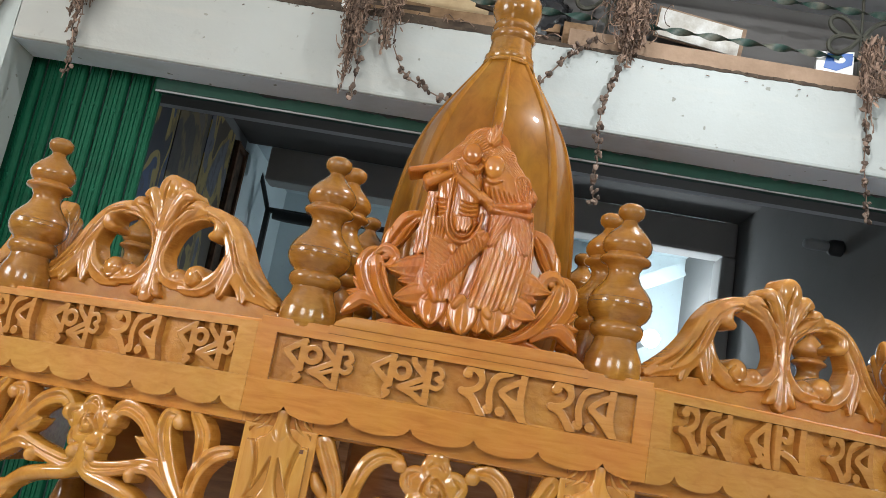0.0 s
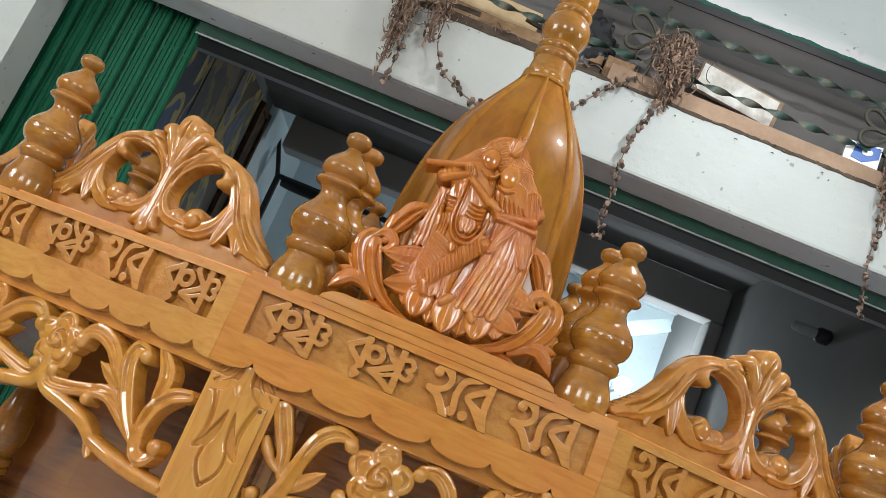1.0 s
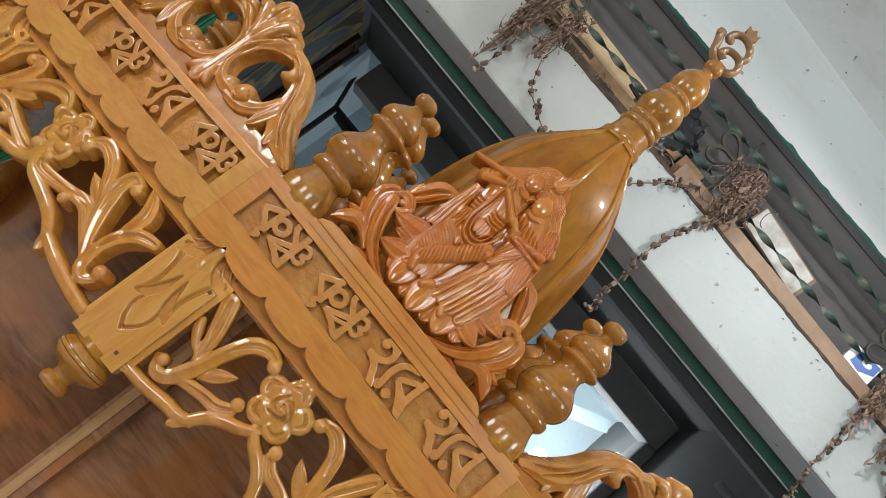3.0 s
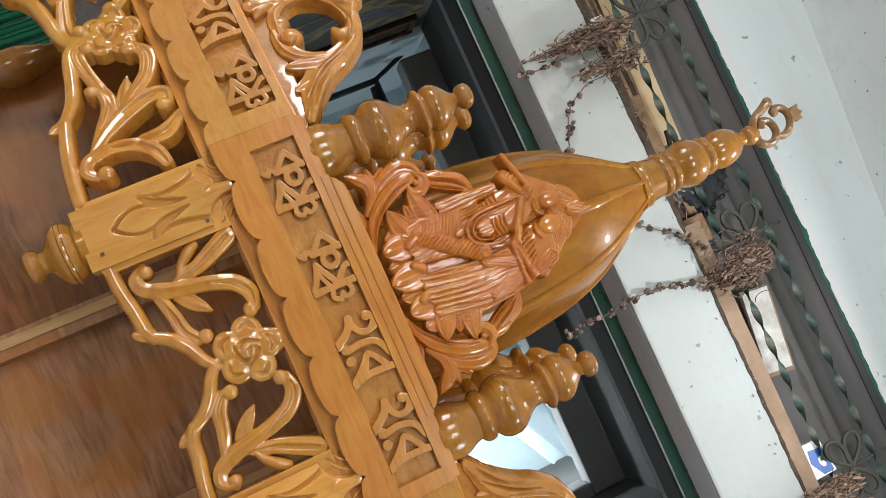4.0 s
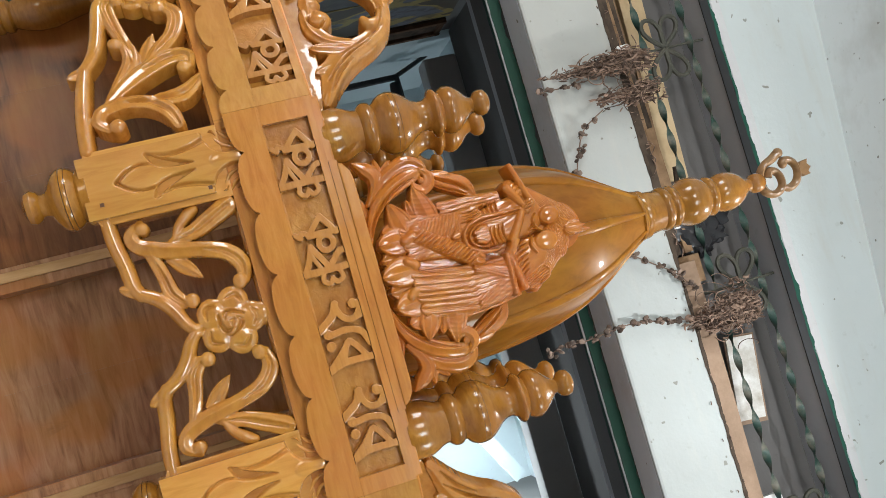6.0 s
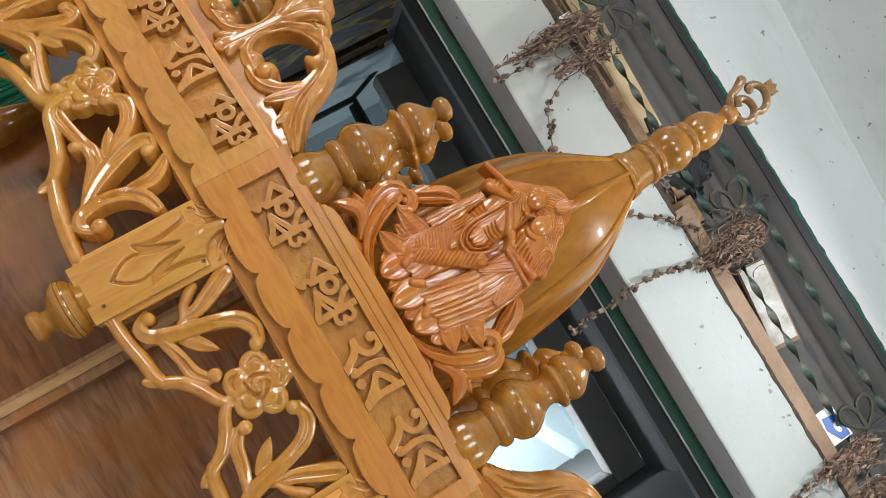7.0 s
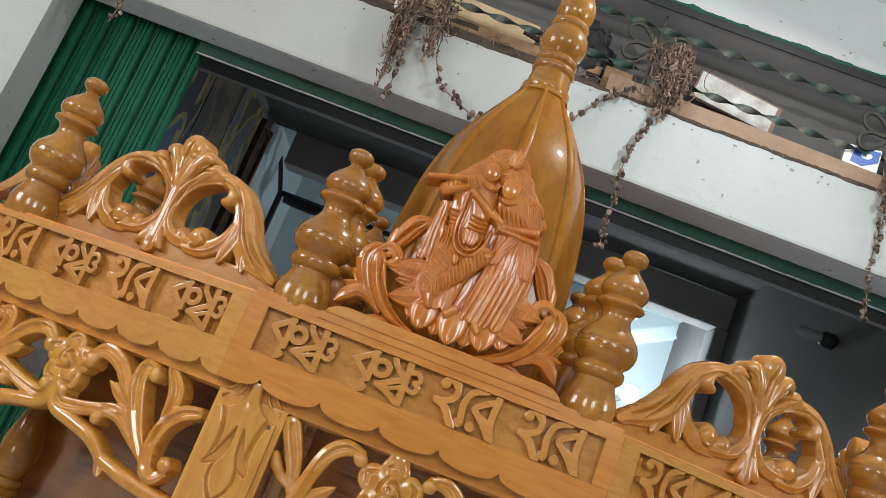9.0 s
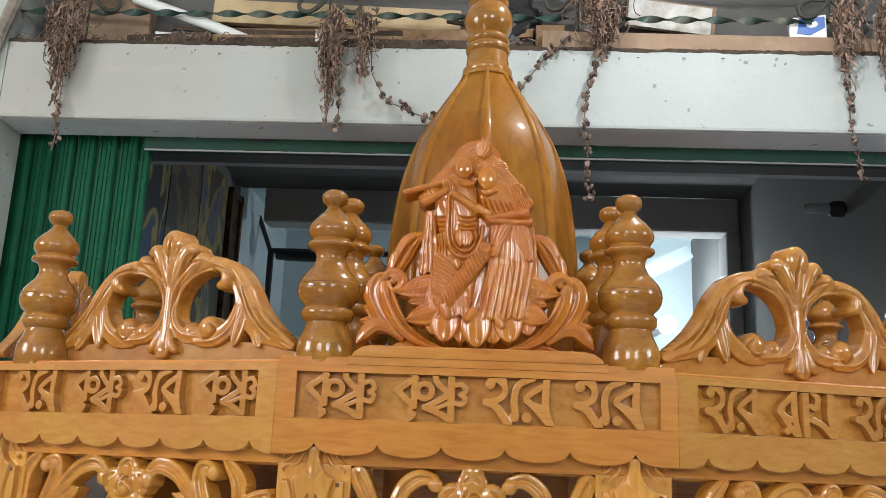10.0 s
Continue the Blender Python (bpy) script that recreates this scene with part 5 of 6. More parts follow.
    # the crossed leg with its banded cloth, and the feet
    limb((856, 446), (788, 538), 17, 12, 0.008, 0.022, 0.0045, 15, True, 1.1)
    limb((786, 542), (792, 558), 9, 8, 0.008, 0.022)
    limb((838, 552), (828, 564), 9, 7, 0.008, 0.020)
    limb((882, 566), (888, 574), 8, 7, 0.007, 0.020)
    # bodies
    limb((806, 345), (812, 420), 40, 34, 0.012, 0.012)
    for v in (384, 392, 400, 408):
        nick([(768, v - 2), (780, v + 3), (792, v + 1)], 2.6, 0.006)
        nick([(812, v), (828, v + 4), (846, v - 1)], 2.6, 0.006)
    for k in range(4):
        nick([(772 + 5 * k, 412), (776 + 5 * k, 432), (774 + 6 * k, 454)], 2.0, 0.004)
    limb((878, 345), (905, 384), 30, 34, 0.010, 0.013)
    for k in range(7):
        nick([(858 + 9 * k, 352 + 2 * k), (862 + 10 * k, 366 + 2 * k), (868 + 10 * k, 380)], 2.6, 0.006)
    # gathered waist of the skirt, opening like a curtain
    cloth([(884, 400), (874, 430), (868, 458)], [(912, 400), (898, 425), (882, 458)], 4, 0.006, 0.022, 0.004, 4, 0.4)
    cloth([(898, 402), (910, 430), (926, 466)], [(936, 402), (944, 430), (944, 466)], 5, 0.006, 0.021, 0.004, 4, -0.4)
    limb((868, 394), (938, 398), 5, 5, 0.006, 0.026)
    # long necklace, pendant and gathered sash
    cloth([(806, 412), (804, 424), (812, 440)], [(836, 412), (840, 424), (832, 440)], 5, 0.006, 0.024, 0.004, 4)
    line([(795, 345), (793, 385), (793, 425), (803, 450), (822, 458), (840, 450), (852, 425), (854, 400)], 3.6, 0.006, 0.0245)
    line([(801, 350), (800, 385), (800, 420), (808, 440), (822, 448), (836, 441), (845, 420)], 2.6, 0.005, 0.0235)
    leaf_at((808, 462), (812, 480), 7, 0.006, 0.026, 0.002)
    # arms and the rod
    limb((770, 338), (750, 352), 10, 11, 0.010, 0.017, 0.003, 3, True)
    limb((752, 358), (790, 338), 9, 7, 0.009, 0.020)
    limb((717, 343), (792, 322), 5.5, 5.5, 0.007, 0.0245)
    limb((790, 326), (800, 336), 10, 8, 0.009, 0.0245)
    for k in range(3):
        nick([(787 + 5 * k, 322 + 2 * k), (789 + 5 * k, 330 + 2 * k), (790 + 5 * k, 337 + 2 * k)], 1.4, 0.004)
    limb((802, 345), (846, 374), 7, 8, 0.009, 0.0225)
    limb((848, 372), (866, 382), 9, 6, 0.009, 0.0230)
    limb((917, 338), (926, 368), 15, 13, 0.011, 0.0150, 0.004, 7, False, 0.6)
    line([(906, 334), (914, 328), (926, 333), (934, 348)], 3, 0.005, 0.0215)
    limb((930, 380), (866, 388), 9, 6, 0.009, 0.0200)
    limb((868, 386), (856, 378), 8, 6, 0.008, 0.0215)
    # hair falling to the shoulders, combed in lines
    limb((836, 272), (764, 326), 26, 8, 0.008, 0.011, 0.003, 11, False, 1.2)
    limb((822, 276), (846, 266), 20, 18, 0.007, 0.011, 0.003, 9)
    limb((868, 298), (938, 360), 28, 9, 0.008, 0.011, 0.003, 12, False, 1.2)
    limb((856, 296), (882, 298), 20, 20, 0.007, 0.011, 0.003, 9)
    # heads: a plain oval each
    c.disc(*at(821, 297), K * 17, K * 20, 0.006, 0.0205)
    c.disc(*at(863, 316), K * 18, K * 22, 0.006, 0.0215)
    # collars and throat folds
    line([(812, 322), (822, 330), (836, 328), (844, 318)], 3.0, 0.005, 0.024)
    line([(850, 340), (864, 346), (880, 340)], 3.0, 0.005, 0.024)
    for k in range(4):
        nick([(826 + 6 * k, 326), (830 + 5 * k, 336), (836 + 3 * k, 344)], 1.8, 0.004)
    # feather fan
    for k, (u, v) in enumerate(((846, 246), (856, 238), (867, 231), (868, 248), (870, 262))):
        leaf_at((852, 276), (u, v), 7.5, 0.007, 0.018 + 0.002 * (k % 2), 0.003)
    # fine knife marks over the cloth
    c.H = np.where(c.H > 0, c.H - 0.0008 * np.abs(np.sin(U * 0.36 + 2.0 * np.sin(V * 0.06))) * np.clip((V - 350) / 30, 0, 1) * np.clip((555 - V) / 20, 0, 1), c.H)
    return c.mesh("relief_carving", wood_relief, 0.012, 0.030)


put("relief_carving", relief_mesh(), Matrix(), shrine, "carved relief of two robed shapes over a lotus")

# back of the shrine: panels, batten, corner columns, base
back = [(-0.84, -0.268, 0.705, 0.73), (-0.212, 0.212, 0.765, 0.79), (0.268, 0.84, 0.705, 0.73)]
for a, b, y0, y1 in back:
    n = max(2, round((b - a) / 0.2))
    for k in range(n):
        bm = bmesh.new()
        box(bm, a + (b - a) * k / n + 0.0001, a + (b - a) * (k + 1) / n - 0.0001, y0, y1, 0.30, 1.60)
        part("back_panel", bm, wood_back_red_shaded if b < 0 else wood_back, shrine, smooth=False)
for s in (-1, 1):
    bm = bmesh.new()
    box(bm, s * 0.240 - 0.028, s * 0.240 + 0.028, 0.695, 0.775, 0.30, 1.60, bevel=0.001)
    part("back_stile", bm, wood_back, shrine, smooth=False)
    bm = bmesh.new()
    box(bm, s * 0.246 - 0.011, s * 0.246 + 0.011, 0.687, 0.695, 0.30, 1.60, bevel=0.001)
    part("batten", bm, wood_pale, shrine, "pale planed batten", smooth=False)
    bm = bmesh.new()
    cprof = [(0.040, 0.30), (0.040, 0.42), (0.046, 0.43), (0.046, 0.46), (0.032, 0.48), (0.036, 0.60), (0.045, 0.80), (0.046, 0.90), (0.040, 1.00), (0.034, 1.055), (0.040, 1.060), (0.040, 1.072), (0.036, 1.076), (0.040, 1.082), (0.040, 1.094), (0.033, 1.100), (0.040, 1.12), (0.047, 1.150), (0.046, 1.185), (0.036, 1.225), (0.026, 1.265), (0.024, 1.280), (0.040, 1.286), (0.040, 1.296), (0.027, 1.302), (0.030, 1.33), (0.034, 1.38), (0.040, 1.44), (0.040, 1.60)]
    lathe(bm, [(0.94 * r, 1.60 - 0.94 * (1.60 - z) if z > 0.31 else z) for r, z in cprof], 28, Matrix.Translation((s * 0.803, 0.645, 0)))
    part("corner_column", bm, wood_turned, shrine)
bm = bmesh.new()
prism(bm, [(cL.x, cL.y), (-0.317, 0.0), (0.317, 0.0), (cR.x, cR.y), (cR.x, Y_BACK + 0.06), (cL.x, Y_BACK + 0.06)], 0.0, 0.30, Matrix(((1, 0, 0, 0), (0, 0, 1, 0), (0, 1, 0, 0), (0, 0, 0, 1))), 0.004)
part("base", bm, wood_board, shrine, smooth=False)

# ---- grille and loft ----
SITE[0] = Matrix.Translation((-0.003, FACE, 2.40)) @ Matrix.Diagonal((0.832, 0.832, 0.905, 1)) @ Matrix.Translation((0, -WALL, -2.58))


def twisted_bar(bm, x0, x1, y, z, r, turns, sag=0.0):
    n = int(turns * 12)
    rings = []
    for i in range(n + 1):
        t = i / n
        a = math.pi * turns * t
        x, zz = x0 + (x1 - x0) * t, z - sag * math.sin(math.pi * t)
        ring = []
        for k in range(4):
            b = a + k * math.pi / 2
            rr = r if k % 2 == 0 else r * 0.28
            ring.append(bm.verts.new((x, y + rr * math.cos(b), zz + rr * math.sin(b))))
        rings.append(ring)
    for a, b in zip(rings, rings[1:]):
        for k in range(4):
            bm.faces.new((a[k], a[(k + 1) % 4], b[(k + 1) % 4], b[k]))
    bm.faces.new(rings[0][::-1])
    bm.faces.new(rings[-1])


def wire(bm, pts, r, seg=6, n=8):
    """A round rod through 3D points."""
    path = smooth_profile(pts, n)
    rings = []
    last = len(path) - 1
    for i, p in enumerate(path):
        d = (Vector(path[min(i + 1, last)]) - Vector(path[max(i - 1, 0)])).normalized()
        u = d.orthogonal().normalized()
        v = d.cross(u)
        rings.append([bm.verts.new(Vector(p) + r * (u * math.cos(2 * math.pi * k / seg) + v * math.sin(2 * math.pi * k / seg))) for k in range(seg)])
    for a, b in zip(rings, rings[1:]):
        best = min(range(seg), key=lambda s: (a[0].co - b[s].co).length)
        for k in range(seg):
            bm.faces.new((a[k], a[(k + 1) % seg], b[(k + 1 + best) % seg], b[(k + best) % seg]))
    bm.faces.new(rings[0][::-1])
    bm.faces.new(rings[-1])


grille = thing("window_grille", "rusty, dusty wrought-iron grille of twisted bars with loop flowers", "grille", (0.9, 1.65, 2.845))
for z, turns in ((2.974, 46), (3.140, 46)):
    bm = bmesh.new()
    twisted_bar(bm, -1.69, 3.6, 1.65, z, 0.0125, turns)
    part("twisted_bar", bm, iron, grille, angle=60)
for x, z in ((-1.44, 3.04), (-0.565, 3.045), (0.315, 3.065), (1.19, 3.05), (2.07, 3.05)):
    bm = bmesh.new()
    wire(bm, [(x, 1.65, 2.845), (x, 1.65, 2.95), (x, 1.65, 3.10), (x, 1.65, 3.228)], 0.005)
    upright = part("upright", bm, dusty_iron, grille)
    for a in (25, 155, 205, 335):
        bm = bmesh.new()
        pts = []
        for k in range(13):
            t = k / 12 * math.pi
            r = 0.116 * math.sin(t)
            o = radians(a) + 0.50 * math.cos(t)
            pts.append((x + r * math.cos(o) + 0.004 * math.cos(radians(a)), 1.645, z + r * math.sin(o)))
        wire(bm, pts, 0.0082, 6, 3)
        part("loop", bm, dusty_iron, upright)


# dried garlands over the grille
def garland_tuft(name, x, z, y, h, w, count, tail, seed, label, curls=0.2):
    rng = random.Random(seed)
    g = thing(name, label, "garland", (x, y, z), "dried garlands on the grille")
    bm = bmesh.new()
    for i in range(count):
        dx = rng.gauss(0, w * 0.30)
        top = z + rng.uniform(-0.02, 0.05)
        ln = h * rng.uniform(0.45, 1.0) * (1.0 - min(0.7, abs(dx) / w))
        yy = y - rng.uniform(0, 0.045)
        pts = [(x + dx * 0.5, yy + 0.02, top)]
        for k in range(1, 5):
            pts.append((x + dx * (0.75 + 0.04 * k) + rng.gauss(0, 0.004), yy + rng.gauss(0, 0.004), top - ln * k / 4))
        wire(bm, pts, rng.uniform(0.0012, 0.0024), 4, 2)
        for k in range(11):
            q = pts[rng.randint(1, 4)]
            ico = bmesh.ops.create_icosphere(bm, subdivisions=1, radius=1.0)
            s = rng.uniform(0.0035, 0.0075)
            mm = Matrix.Translation((q[0] + rng.gauss(0, 0.006), q[1] - rng.uniform(0, 0.008), q[2] + rng.uniform(-0.2, 0.2) * h * 0.4)) @ Euler((rng.gauss(0, 0.45), rng.gauss(0, 0.45), rng.random() * 6)).to_matrix().to_4x4() @ Matrix.Diagonal((s * rng.uniform(0.5, 1.0), s * 0.35, s * rng.uniform(1.2, 2.8), 1))
            bmesh.ops.transform(bm, matrix=mm, verts=ico["verts"])
    tagged(part("dried_tuft", bm, dry_straw, g), kind="stuff")
    # loose looping strings round the bunch
    bm = bmesh.new()
    for i in range(int(count * curls)):
        cx, cz, r = x + rng.gauss(0, w * 0.35), z - h * rng.uniform(0.0, 0.55), rng.uniform(0.018, 0.045)
        a0 = rng.uniform(0, 6.3)
        pts = [(cx + r * math.cos(a0 + 0.75 * k) * (0.6 + 0.1 * k), y - 0.03 - rng.uniform(0, 0.025), cz + r * math.sin(a0 + 0.75 * k) - 0.006 * k) for k in range(7)]
        wire(bm, pts, rng.uniform(0.0012, 0.0020), 4, 3)
    tagged(part("loose_string", bm, dry_straw, g), kind="stuff")
    if tail:
        bm = bmesh.new()
        wire(bm, tail, 0.0022, 5, 6)
        part("string", bm, dry_straw, g)
        path = smooth_profile(tail, 8)
        bm = bmesh.new()
        gap = 0
        for p, q in zip(path, path[1:]):
            gap += (Vector(q) - Vector(p)).length
            if gap < 0.034:
                continue
            gap = rng.uniform(-0.008, 0.012)
            for k in range(5):
                ico = bmesh.ops.create_icosphere(bm, subdivisions=1, radius=1.0)
                s = rng.uniform(0.006, 0.011)
                mm = Matrix.Translation(Vector(q) + Vector((rng.gauss(0, 0.006), rng.gauss(0, 0.004) - 0.003, rng.gauss(0, 0.007)))) @ Euler((rng.random() * 6, rng.random() * 6, rng.random() * 6)).to_matrix().to_4x4() @ Matrix.Diagonal((s * 1.2, s * 0.7, s, 1))
                bmesh.ops.transform(bm, matrix=mm, verts=ico["verts"])
        tagged(part("dried_flower", bm, dry_flower, g), kind="stuff")
    return g


YG = 1.575
garland_tuft("dried_garland", -1.47, 2.95, YG, 0.38, 0.115, 90, [(-1.46, YG, 2.66), (-1.462, YG, 2.58), (-1.458, YG, 2.52), (-1.466, YG, 2.46)], 3, "withered brown flower garland bunched on the grille bar")
garland_tuft("dried_garland", -0.53, 2.915, YG, 0.36, 0.070, 64, [(-0.50, YG, 2.72), (-0.495, YG, 2.62), (-0.497, YG, 2.545)], 4, "withered brown flower garland bunched on the grille bar")
garland_tuft("dried_garland", -0.415, 2.90, YG, 0.22, 0.055, 34, [(-0.39, YG, 2.74), (-0.34, YG, 2.66), (-0.28, YG, 2.625), (-0.214, YG, 2.60), (-0.13, YG, 2.58), (-0.02, YG, 2.60), (0.08, YG, 2.66), (0.15, YG, 2.74), (0.215, YG, 2.82), (0.29, YG, 2.87)], 5, "withered garland string looped across the beam")
garland_tuft("dried_garland", 0.392, 3.04, YG + 0.03, 0.26, 0.115, 110, [(0.385, YG, 2.86), (0.360, YG, 2.76), (0.332, YG, 2.62), (0.342, YG, 2.48), (0.338, YG, 2.40), (0.352, YG, 2.34)], 6, "withered brown garland heaped on a grille flower, one string hanging", 0.4)
garland_tuft("dried_garland", 1.19, 2.97, YG, 0.25, 0.07, 50, [(1.185, YG, 2.82), (1.20, YG, 2.70), (1.20, YG, 2.60), (1.214, YG, 2.52), (1.217, YG, 2.43)], 7, "withered brown flower garland hanging from the grille")
garland_tuft("dried_garland", 1.33, 2.97, YG, 0.28, 0.065, 44, [(1.35, YG, 2.80), (1.40, YG, 2.74), (1.47, YG, 2.70)], 8, "withered brown flower garland hanging from the grille")


# odds and ends stored in the loft
def plank(name, x0, x1, y0, y1, z0, z1, mat, label, category, rz=0.0, ry=0.0, bevel=0.002, kind=""):
    bm = bmesh.new()
    cx, cy, cz = (x0 + x1) / 2, (y0 + y1) / 2, (z0 + z1) / 2
    box(bm, x0 - cx, x1 - cx, y0 - cy, y1 - cy, z0 - cz, z1 - cz, bevel=bevel)
    ob = part(name, bm, mat, None, smooth=False, m=pose(cx, cy, cz, 0, ry, rz))
    return tagged(ob, label, category)


B = 2.845
strip = thing("cardboard_strip", "long dusty cardboard strip standing on the beam, tapering along its length", "cardboard", (1.2, 1.618, B))
for x0, x1, h0, h1, y in ((0.19, 1.30, 0.066, 0.056, 1.612), (1.302, 2.45, 0.056, 0.020, 1.614)):
    bm = bmesh.new()
    prism(bm, [(x0, B + 0.004), (x1, B + 0.004), (x1, B + h1), (x0, B + h0)], y, y + 0.012, Matrix(), 0.0015)
    part("cardboard_sheet", bm, cardboard, strip, smooth=False)
plank("wood_block", 0.17, 0.27, 1.640, 1.70, B, B + 0.100, plank_wood, "short sawn block of reddish wood on the beam", "wood block")
plank("old_batten", -0.95, 0.16, 1.615, 1.64, B, B + 0.030, old_wood, "old dusty brown batten lying along the beam", "batten")
plank("old_batten", -0.80, 0.14, 1.70, 1.73, B, B + 0.055, old_wood, "old dusty brown batten lying along the beam", "batten", 2.0)
plank("old_batten", -1.0, 0.10, 1.85, 1.89, B, B + 0.12, old_wood, "old dark plank leaning in the loft", "batten", -1.5)
plank("pale_plank", -1.02, -0.10, 1.745, 1.775, B + 0.130, B + 0.215, pale_plank, "pale yellow bamboo-coloured plank in the loft", "plank", 0.0, 2.0)
plank("plank_stack", -1.02, -0.05, 1.735, 1.80, B, B + 0.118, plank_wood, "stack of rough brown planks in the loft", "planks", 0.4)
plank("wood_offcut", -0.02, 0.10, 1.79, 1.81, B + 0.14, B + 0.30, plank_wood, "brown wood offcut standing in the loft", "wood offcut", 6, 8)
for x0, x1, y, z, ry, mat in ((-0.75, 0.12, 1.70, 0.088, -1.6, old_wood), (-0.55, 0.05, 1.715, 0.100, 2.2, plank_wood), (-0.15, 0.24, 1.69, 0.098, 9.0, old_wood), (-0.10, 0.20, 1.73, 0.110, -7.0, plank_wood), (-1.15, -0.55, 1.705, 0.075, 4.0, old_wood)):
    plank("loose_stick", x0, x1, y, y + 0.012, B + z, B + z + 0.014, mat, "thin dusty stick lying across the stored planks", "stick", 0.5, ry)
plank("wood_offcut", -0.06, 0.14, 1.81, 1.85, B, B + 0.16, old_wood, "dark wood offcut lying in the loft", "wood offcut")
board = thing("white_board", "dirty white board edged in brown, lying in the loft", "board", (0.655, 1.742, B + 0.13))
mB = pose(0.655, 1.742, B + 0.185, 0, 7, 0)
bm = bmesh.new()
box(bm, -0.150, 0.148, -0.008, -0.001, -0.052, 0.046, mB, 0.001)
part("board_face", bm, white_board, board, smooth=False)
bm = bmesh.new()
box(bm, -0.156, 0.164, 0.0, 0.008, -0.055, 0.056, mB, 0.001)
part("board_backing", bm, cardboard, board, "brown backing that shows along the edge", smooth=False)
plank("board_support", 0.50, 0.86, 1.735, 1.80, B, B + 0.115, old_wood, "dark wood scrap lying under a white board", "wood scrap")
plank("brown_sack_box", -1.60, -1.25, 1.72, 1.86, B, B + 0.24, cardboard, "brown cardboard carton in the loft", "carton", 4, 0, 0.02)
plank("old_batten", -0.98, 0.02, 1.655, 1.675, B + 0.032, B + 0.060, plank_wood, "rough brown stick lying on other battens", "batten", 0.6, -0.6)
plank("old_batten", -0.92, -0.22, 1.682, 1.70, B + 0.055, B + 0.085, old_wood, "old dark stick lying on other battens", "batten", -0.8, 1.2)
plank("old_batten", -0.30, 0.16, 1.660, 1.690, B + 0.060, B + 0.090, plank_wood, "short reddish sawn batten in the loft", "batten", 1.2, -2.0)
plank("old_batten", -1.25, 0.20, 1.845, 1.885, B + 0.12, B + 0.17, old_wood, "long dark plank stored in the loft", "batten", 0.2, 0.8)
plank("old_batten", -1.3, -0.98, 1.66, 1.70, B, B + 0.06, old_wood, "old dusty brown batten lying along the beam", "batten", -6)


def carton(x, y, w, h, rz):
    c = thing("medicine_carton", "small white and blue printed carton on the beam", "carton", (x, y, B), "printed cartons on the beam")
    m = pose(x, y, B, 0, 0, rz)
    bm = bmesh.new()
    box(bm, -w / 2, w / 2, 0, 0.05, 0.0, h, m, 0.002)
    part("carton_body", bm, white_plastic, c, smooth=False)
    bm = bmesh.new()
    prism(bm, [(-w * 0.30, h * 0.62), (w * 0.05, h * 0.55), (w * 0.46, h * 0.70), (w * 0.46, h * 0.95), (-w * 0.22, h * 0.95)], -0.002, 0.0, m)
    part("blue_print", bm, blue_print, c, smooth=False)
    bm = bmesh.new()
    box(bm, w * 0.1, w * 0.46, -0.002, 0, h * 0.3, h * 0.45, m)
    part("red_print", bm, red_print, c, smooth=False)
    bm = bmesh.new()
    ball(bm, w * 0.12, -0.002, h * 0.80, w * 0.16, 0.002, h * 0.08, m, 12, 6)
    part("white_print", bm, white_plastic, c)


carton(1.11, 1.655, 0.12, 0.15, -14)
carton(1.42, 1.66, 0.12, 0.18, 6)
carton(-1.08, 1.72, 0.26, 0.085, 10)

# weathered pole in the corner by the wall
bm = bmesh.new()
wire(bm, [(-1.640, 1.575, 3.08), (-1.690, 1.575, 2.92), (-1.745, 1.575, 2.74), (-1.80, 1.575, 2.56)], 0.022, 8, 3)
tagged(part("bamboo_pole", bm, bark), "weathered grey-brown pole leaning against the wall", "pole", "", "structure")

# white pipe across the junk
bm = bmesh.new()
wire(bm, [(-1.30, 1.70, 3.05), (-1.05, 1.69, 2.965), (-0.88, 1.68, 2.90), (-0.80, 1.672, 2.865)], 0.019, 12, 3)
tagged(part("plastic_pipe", bm, white_plastic), "white plastic pipe lying slanted over the junk", "pipe")
# black plastic bag
bm = bmesh.new()
bmesh.ops.create_icosphere(bm, subdivisions=4, radius=1.0)
for v in bm.verts:
    n = noise.noise(v.co * 2.3) * 0.35 + abs(noise.noise(v.co * 4.5)) * 0.45 + abs(noise.noise(v.co * 11)) * 0.14
    v.co = Vector((v.co.x * 0.088, v.co.y * 0.04, v.co.z * 0.105)) * (1 + n)
low = min(v.co.z for v in bm.verts)
tagged(part("plastic_bag", bm, black_plastic, m=Matrix.Translation((0.085, 1.70, B - low)), angle=30), "crumpled black plastic bag stuffed on the beam", "bag")
# white folded paper at the beam's edge
plank("paper_wad", -0.60, -0.555, 1.603, 1.625, B, B + 0.055, white_plastic, "small folded wad of white paper on the beam", "paper", 5)
# rubbish fibres on the beam
bm = bmesh.new()
rng = random.Random(12)
for i in range(260):
    x = rng.uniform(-1.66, 0.14)
    y = rng.uniform(1.608, 1.70)
    a = rng.uniform(0, 6.3)
    ln = rng.uniform(0.02, 0.07)
    wire(bm, [(x, y, B + 0.004 + rng.random() * 0.03), (x + ln * 0.5 * math.cos(a), y + 0.2 * ln * math.sin(a), B + 0.012 + rng.random() * 0.04), (x + ln * math.cos(a), y + 0.3 * ln * math.sin(a), B + 0.004 + rng.random() * 0.03)], 0.0018, 4, 2)
tagged(part("dust_litter", bm, dry_straw), "dry stalks and dust littering the beam top", "litter", "", "stuff")

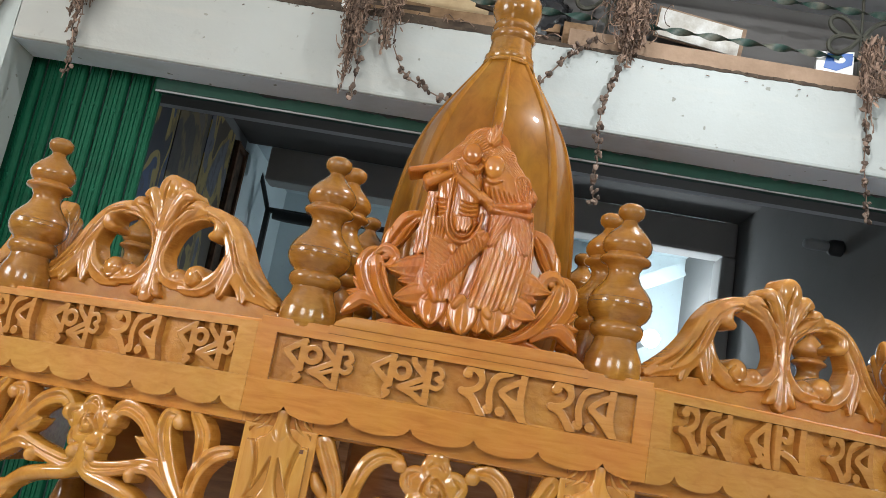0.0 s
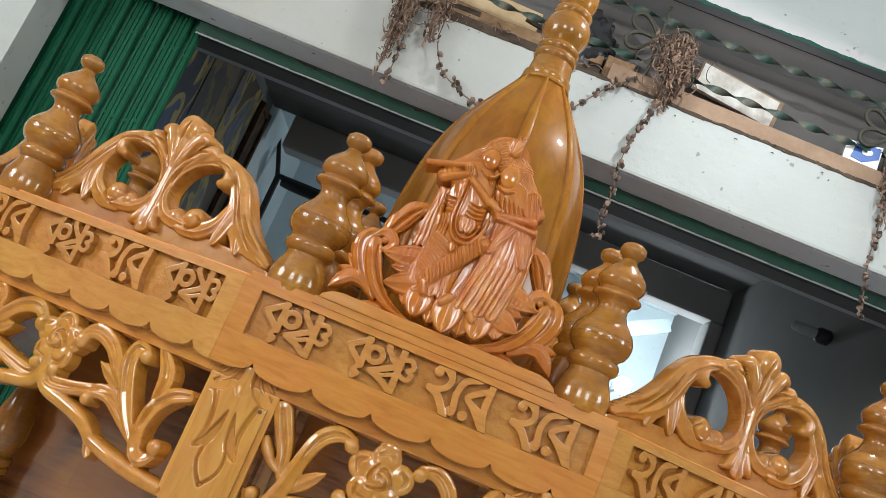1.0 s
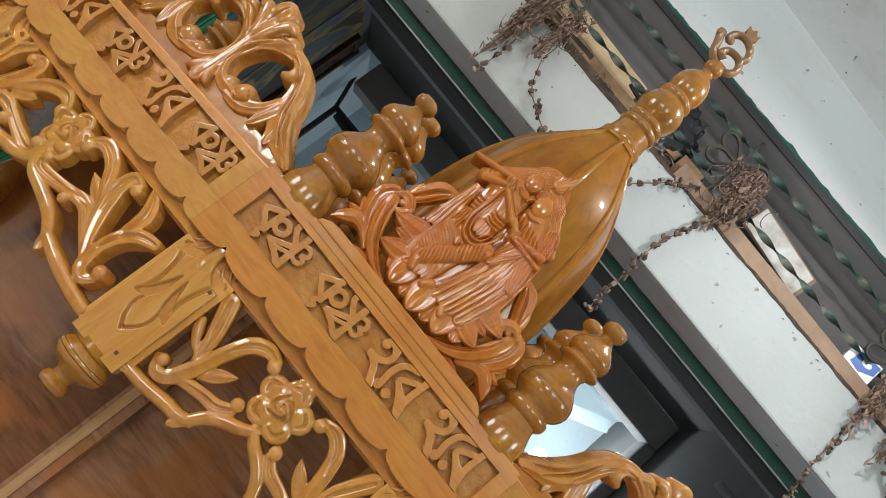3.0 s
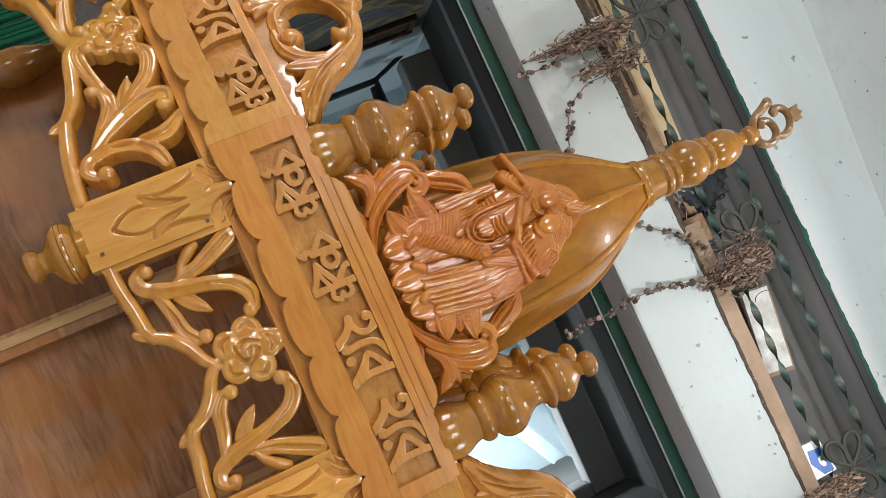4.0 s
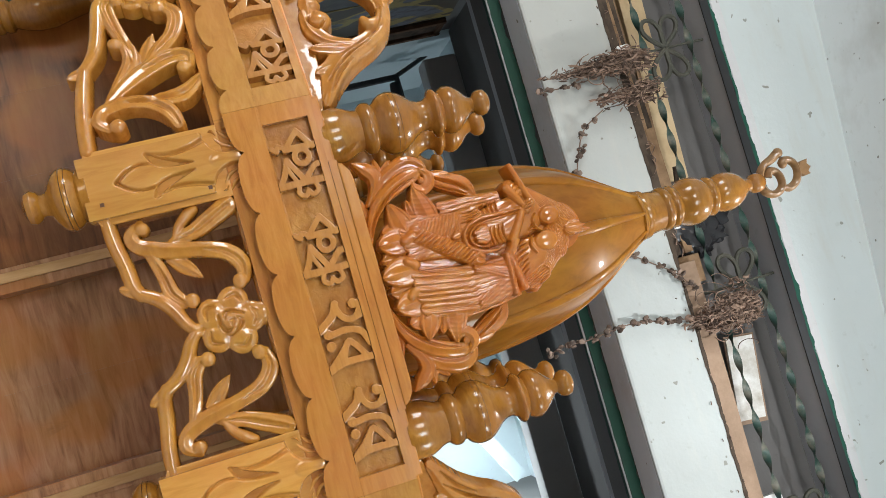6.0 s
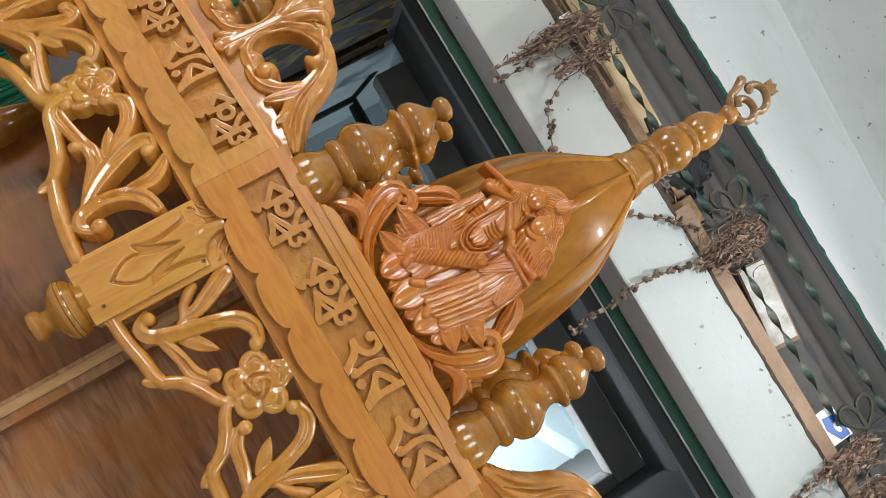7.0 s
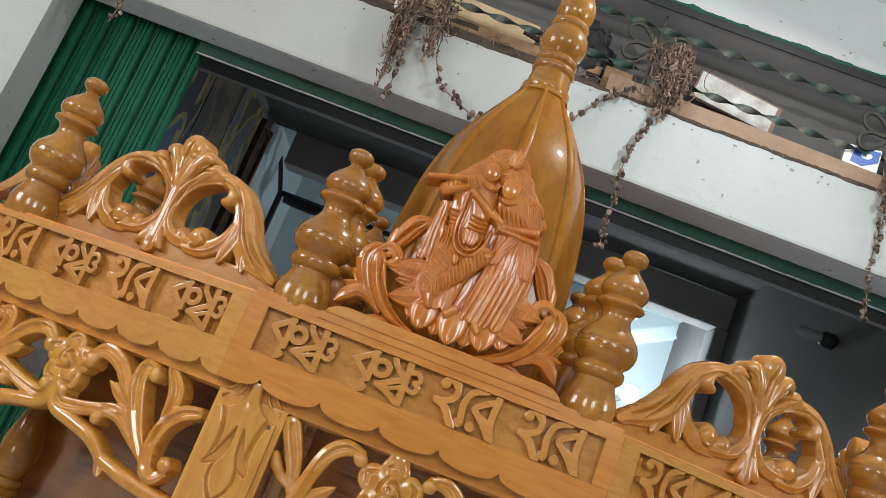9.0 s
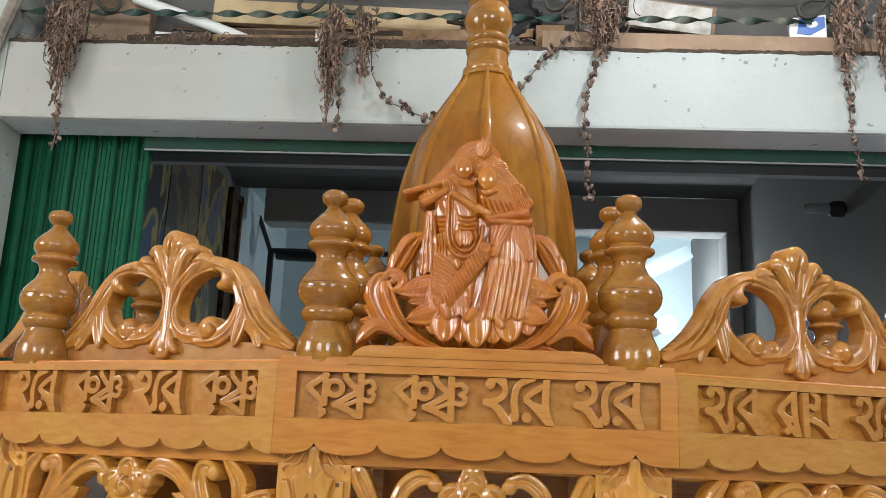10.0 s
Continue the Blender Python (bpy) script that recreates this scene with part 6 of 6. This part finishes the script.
bm = bmesh.new()
rng = random.Random(31)
for i in range(70):
    x = rng.uniform(-1.6, 1.9)
    z = B - rng.random() ** 2.5 * 0.05 + 0.004
    a, ln = rng.uniform(0, 6.3), rng.uniform(0.004, 0.012)
    wire(bm, [(x, 1.596, z), (x + 0.5 * ln * math.cos(a), 1.593, z + 0.4 * ln * math.sin(a)), (x + ln * math.cos(a), 1.596, z + 0.6 * ln * math.sin(a))], 0.0016, 4, 2)
tagged(part("withered_petals", bm, dry_flower), "withered petals caught along the beam's upper edge", "litter", "", "stuff")

# ---- back room things ----
SITE[0] = Matrix()
for y, w, z0, z1, mat in ((2.36, 0.34, 1.50, 3.00, poster_a), (2.72, 0.45, 1.50, 3.05, poster_c), (3.19, 0.47, 1.50, 3.08, poster_b)):
    bm = bmesh.new()
    box(bm, -1.567, -1.562, y, y + w, z0, z1)
    tagged(part("poster", bm, mat, smooth=False), "faded colourful printed poster on the side wall", "poster", "posters in the back room")
board = thing("wall_panel", "dark brown panelled wooden board standing against the side wall", "panel", (-1.54, 3.81, 0))
bm = bmesh.new()
box(bm, -1.569, -1.556, 3.69, 3.93, 0, 3.06)
part("sheet", bm, old_wood, board, smooth=False)
for y in (3.69, 3.895):
    bm = bmesh.new()
    box(bm, -1.556, -1.535, y, y + 0.035, 0, 3.06, bevel=0.003)
    part("stile", bm, brown_stain, board, smooth=False)
for z in (0.02, 1.45, 3.02):
    bm = bmesh.new()
    box(bm, -1.556, -1.538, 3.726, 3.894, z, z + 0.035, bevel=0.003)
    part("rail", bm, brown_stain, board, smooth=False)
# black rail frame in the lit room, with a strap up to the beam
rail = thing("rail_frame", "black painted pipe rail frame standing in the lit room", "frame", (-1.30, 4.4, 0))
for pts, r, name in (([(-1.455, 4.40, 0.0), (-1.455, 4.40, 1.4), (-1.455, 4.40, 2.84)], 0.022, "upright"), ([(-1.455, 4.40, 2.83), (-1.0, 4.40, 2.83), (-0.2, 4.40, 2.82)], 0.020, "rail"), ([(-1.46, 4.42, 2.82), (-1.53, 4.46, 2.98), (-1.62, 4.5, 3.18)], 0.016, "strap")):
    bm = bmesh.new()
    wire(bm, pts, r, 8, 4)
    part(name, bm, black_paint, rail)
bm = bmesh.new()
wire(bm, [(-1.40, 4.36, 2.80), (-1.30, 4.35, 2.79), (-1.12, 4.35, 2.79), (-1.02, 4.36, 2.80)], 0.040, 10, 4)
part("rolled_cloth", bm, black_paint, rail, "black cloth rolled round the rail")
bm = bmesh.new()
wire(bm, [(-1.22, 5.28, 3.16), (-1.18, 5.28, 3.02), (-1.10, 5.28, 2.90), (-1.04, 5.28, 2.86)], 0.008, 6, 4)
tagged(part("cable", bm, black_paint), "thin black cable sagging on the wall", "cable", "", "structure")

lamp = thing("wall_bulb", "unlit frosted bulb in a dark holder on the side wall", "lamp", (1.57, 2.41, 2.626))
bm = bmesh.new()
lathe(bm, [(0.026, 0), (0.036, 0.008), (0.036, 0.05), (0.030, 0.062), (0.024, 0.066)], 20, pose(1.577, 2.41, 2.626, 0, -90, 0))
part("holder", bm, black_paint, lamp)
bm = bmesh.new()
lathe(bm, [(0.019, 0), (0.023, 0.016), (0.023, 0.090), (0.017, 0.106), (0.004, 0.112)], 20, pose(1.512, 2.41, 2.626, 0, -90, 0))
part("bulb", bm, frosted, lamp)

lit = thing("lit_bulb", "glaring white lit bulb in the lit room", "lamp", (1.24, 4.6, 2.44))
bm = bmesh.new()
ball(bm, 1.245, 4.62, 2.440, 0.062, 0.062, 0.062)
part("bulb", bm, lit_bulb, lit).visible_shadow = False
bm = bmesh.new()
lathe(bm, [(0.024, 0), (0.024, 0.60)], 16, pose(1.245, 5.29, 2.44, 90, 0, 0))
part("holder", bm, white_plastic, lit)
# slanted board added in place of light and shadow bands round the bulb
plank("wood_brace", 0.35, 1.55, 4.90, 4.96, 2.70, 2.80, back_wall_paint, "slanting pale board added for the bulb's light and shadow bands", "brace", 0, -28)
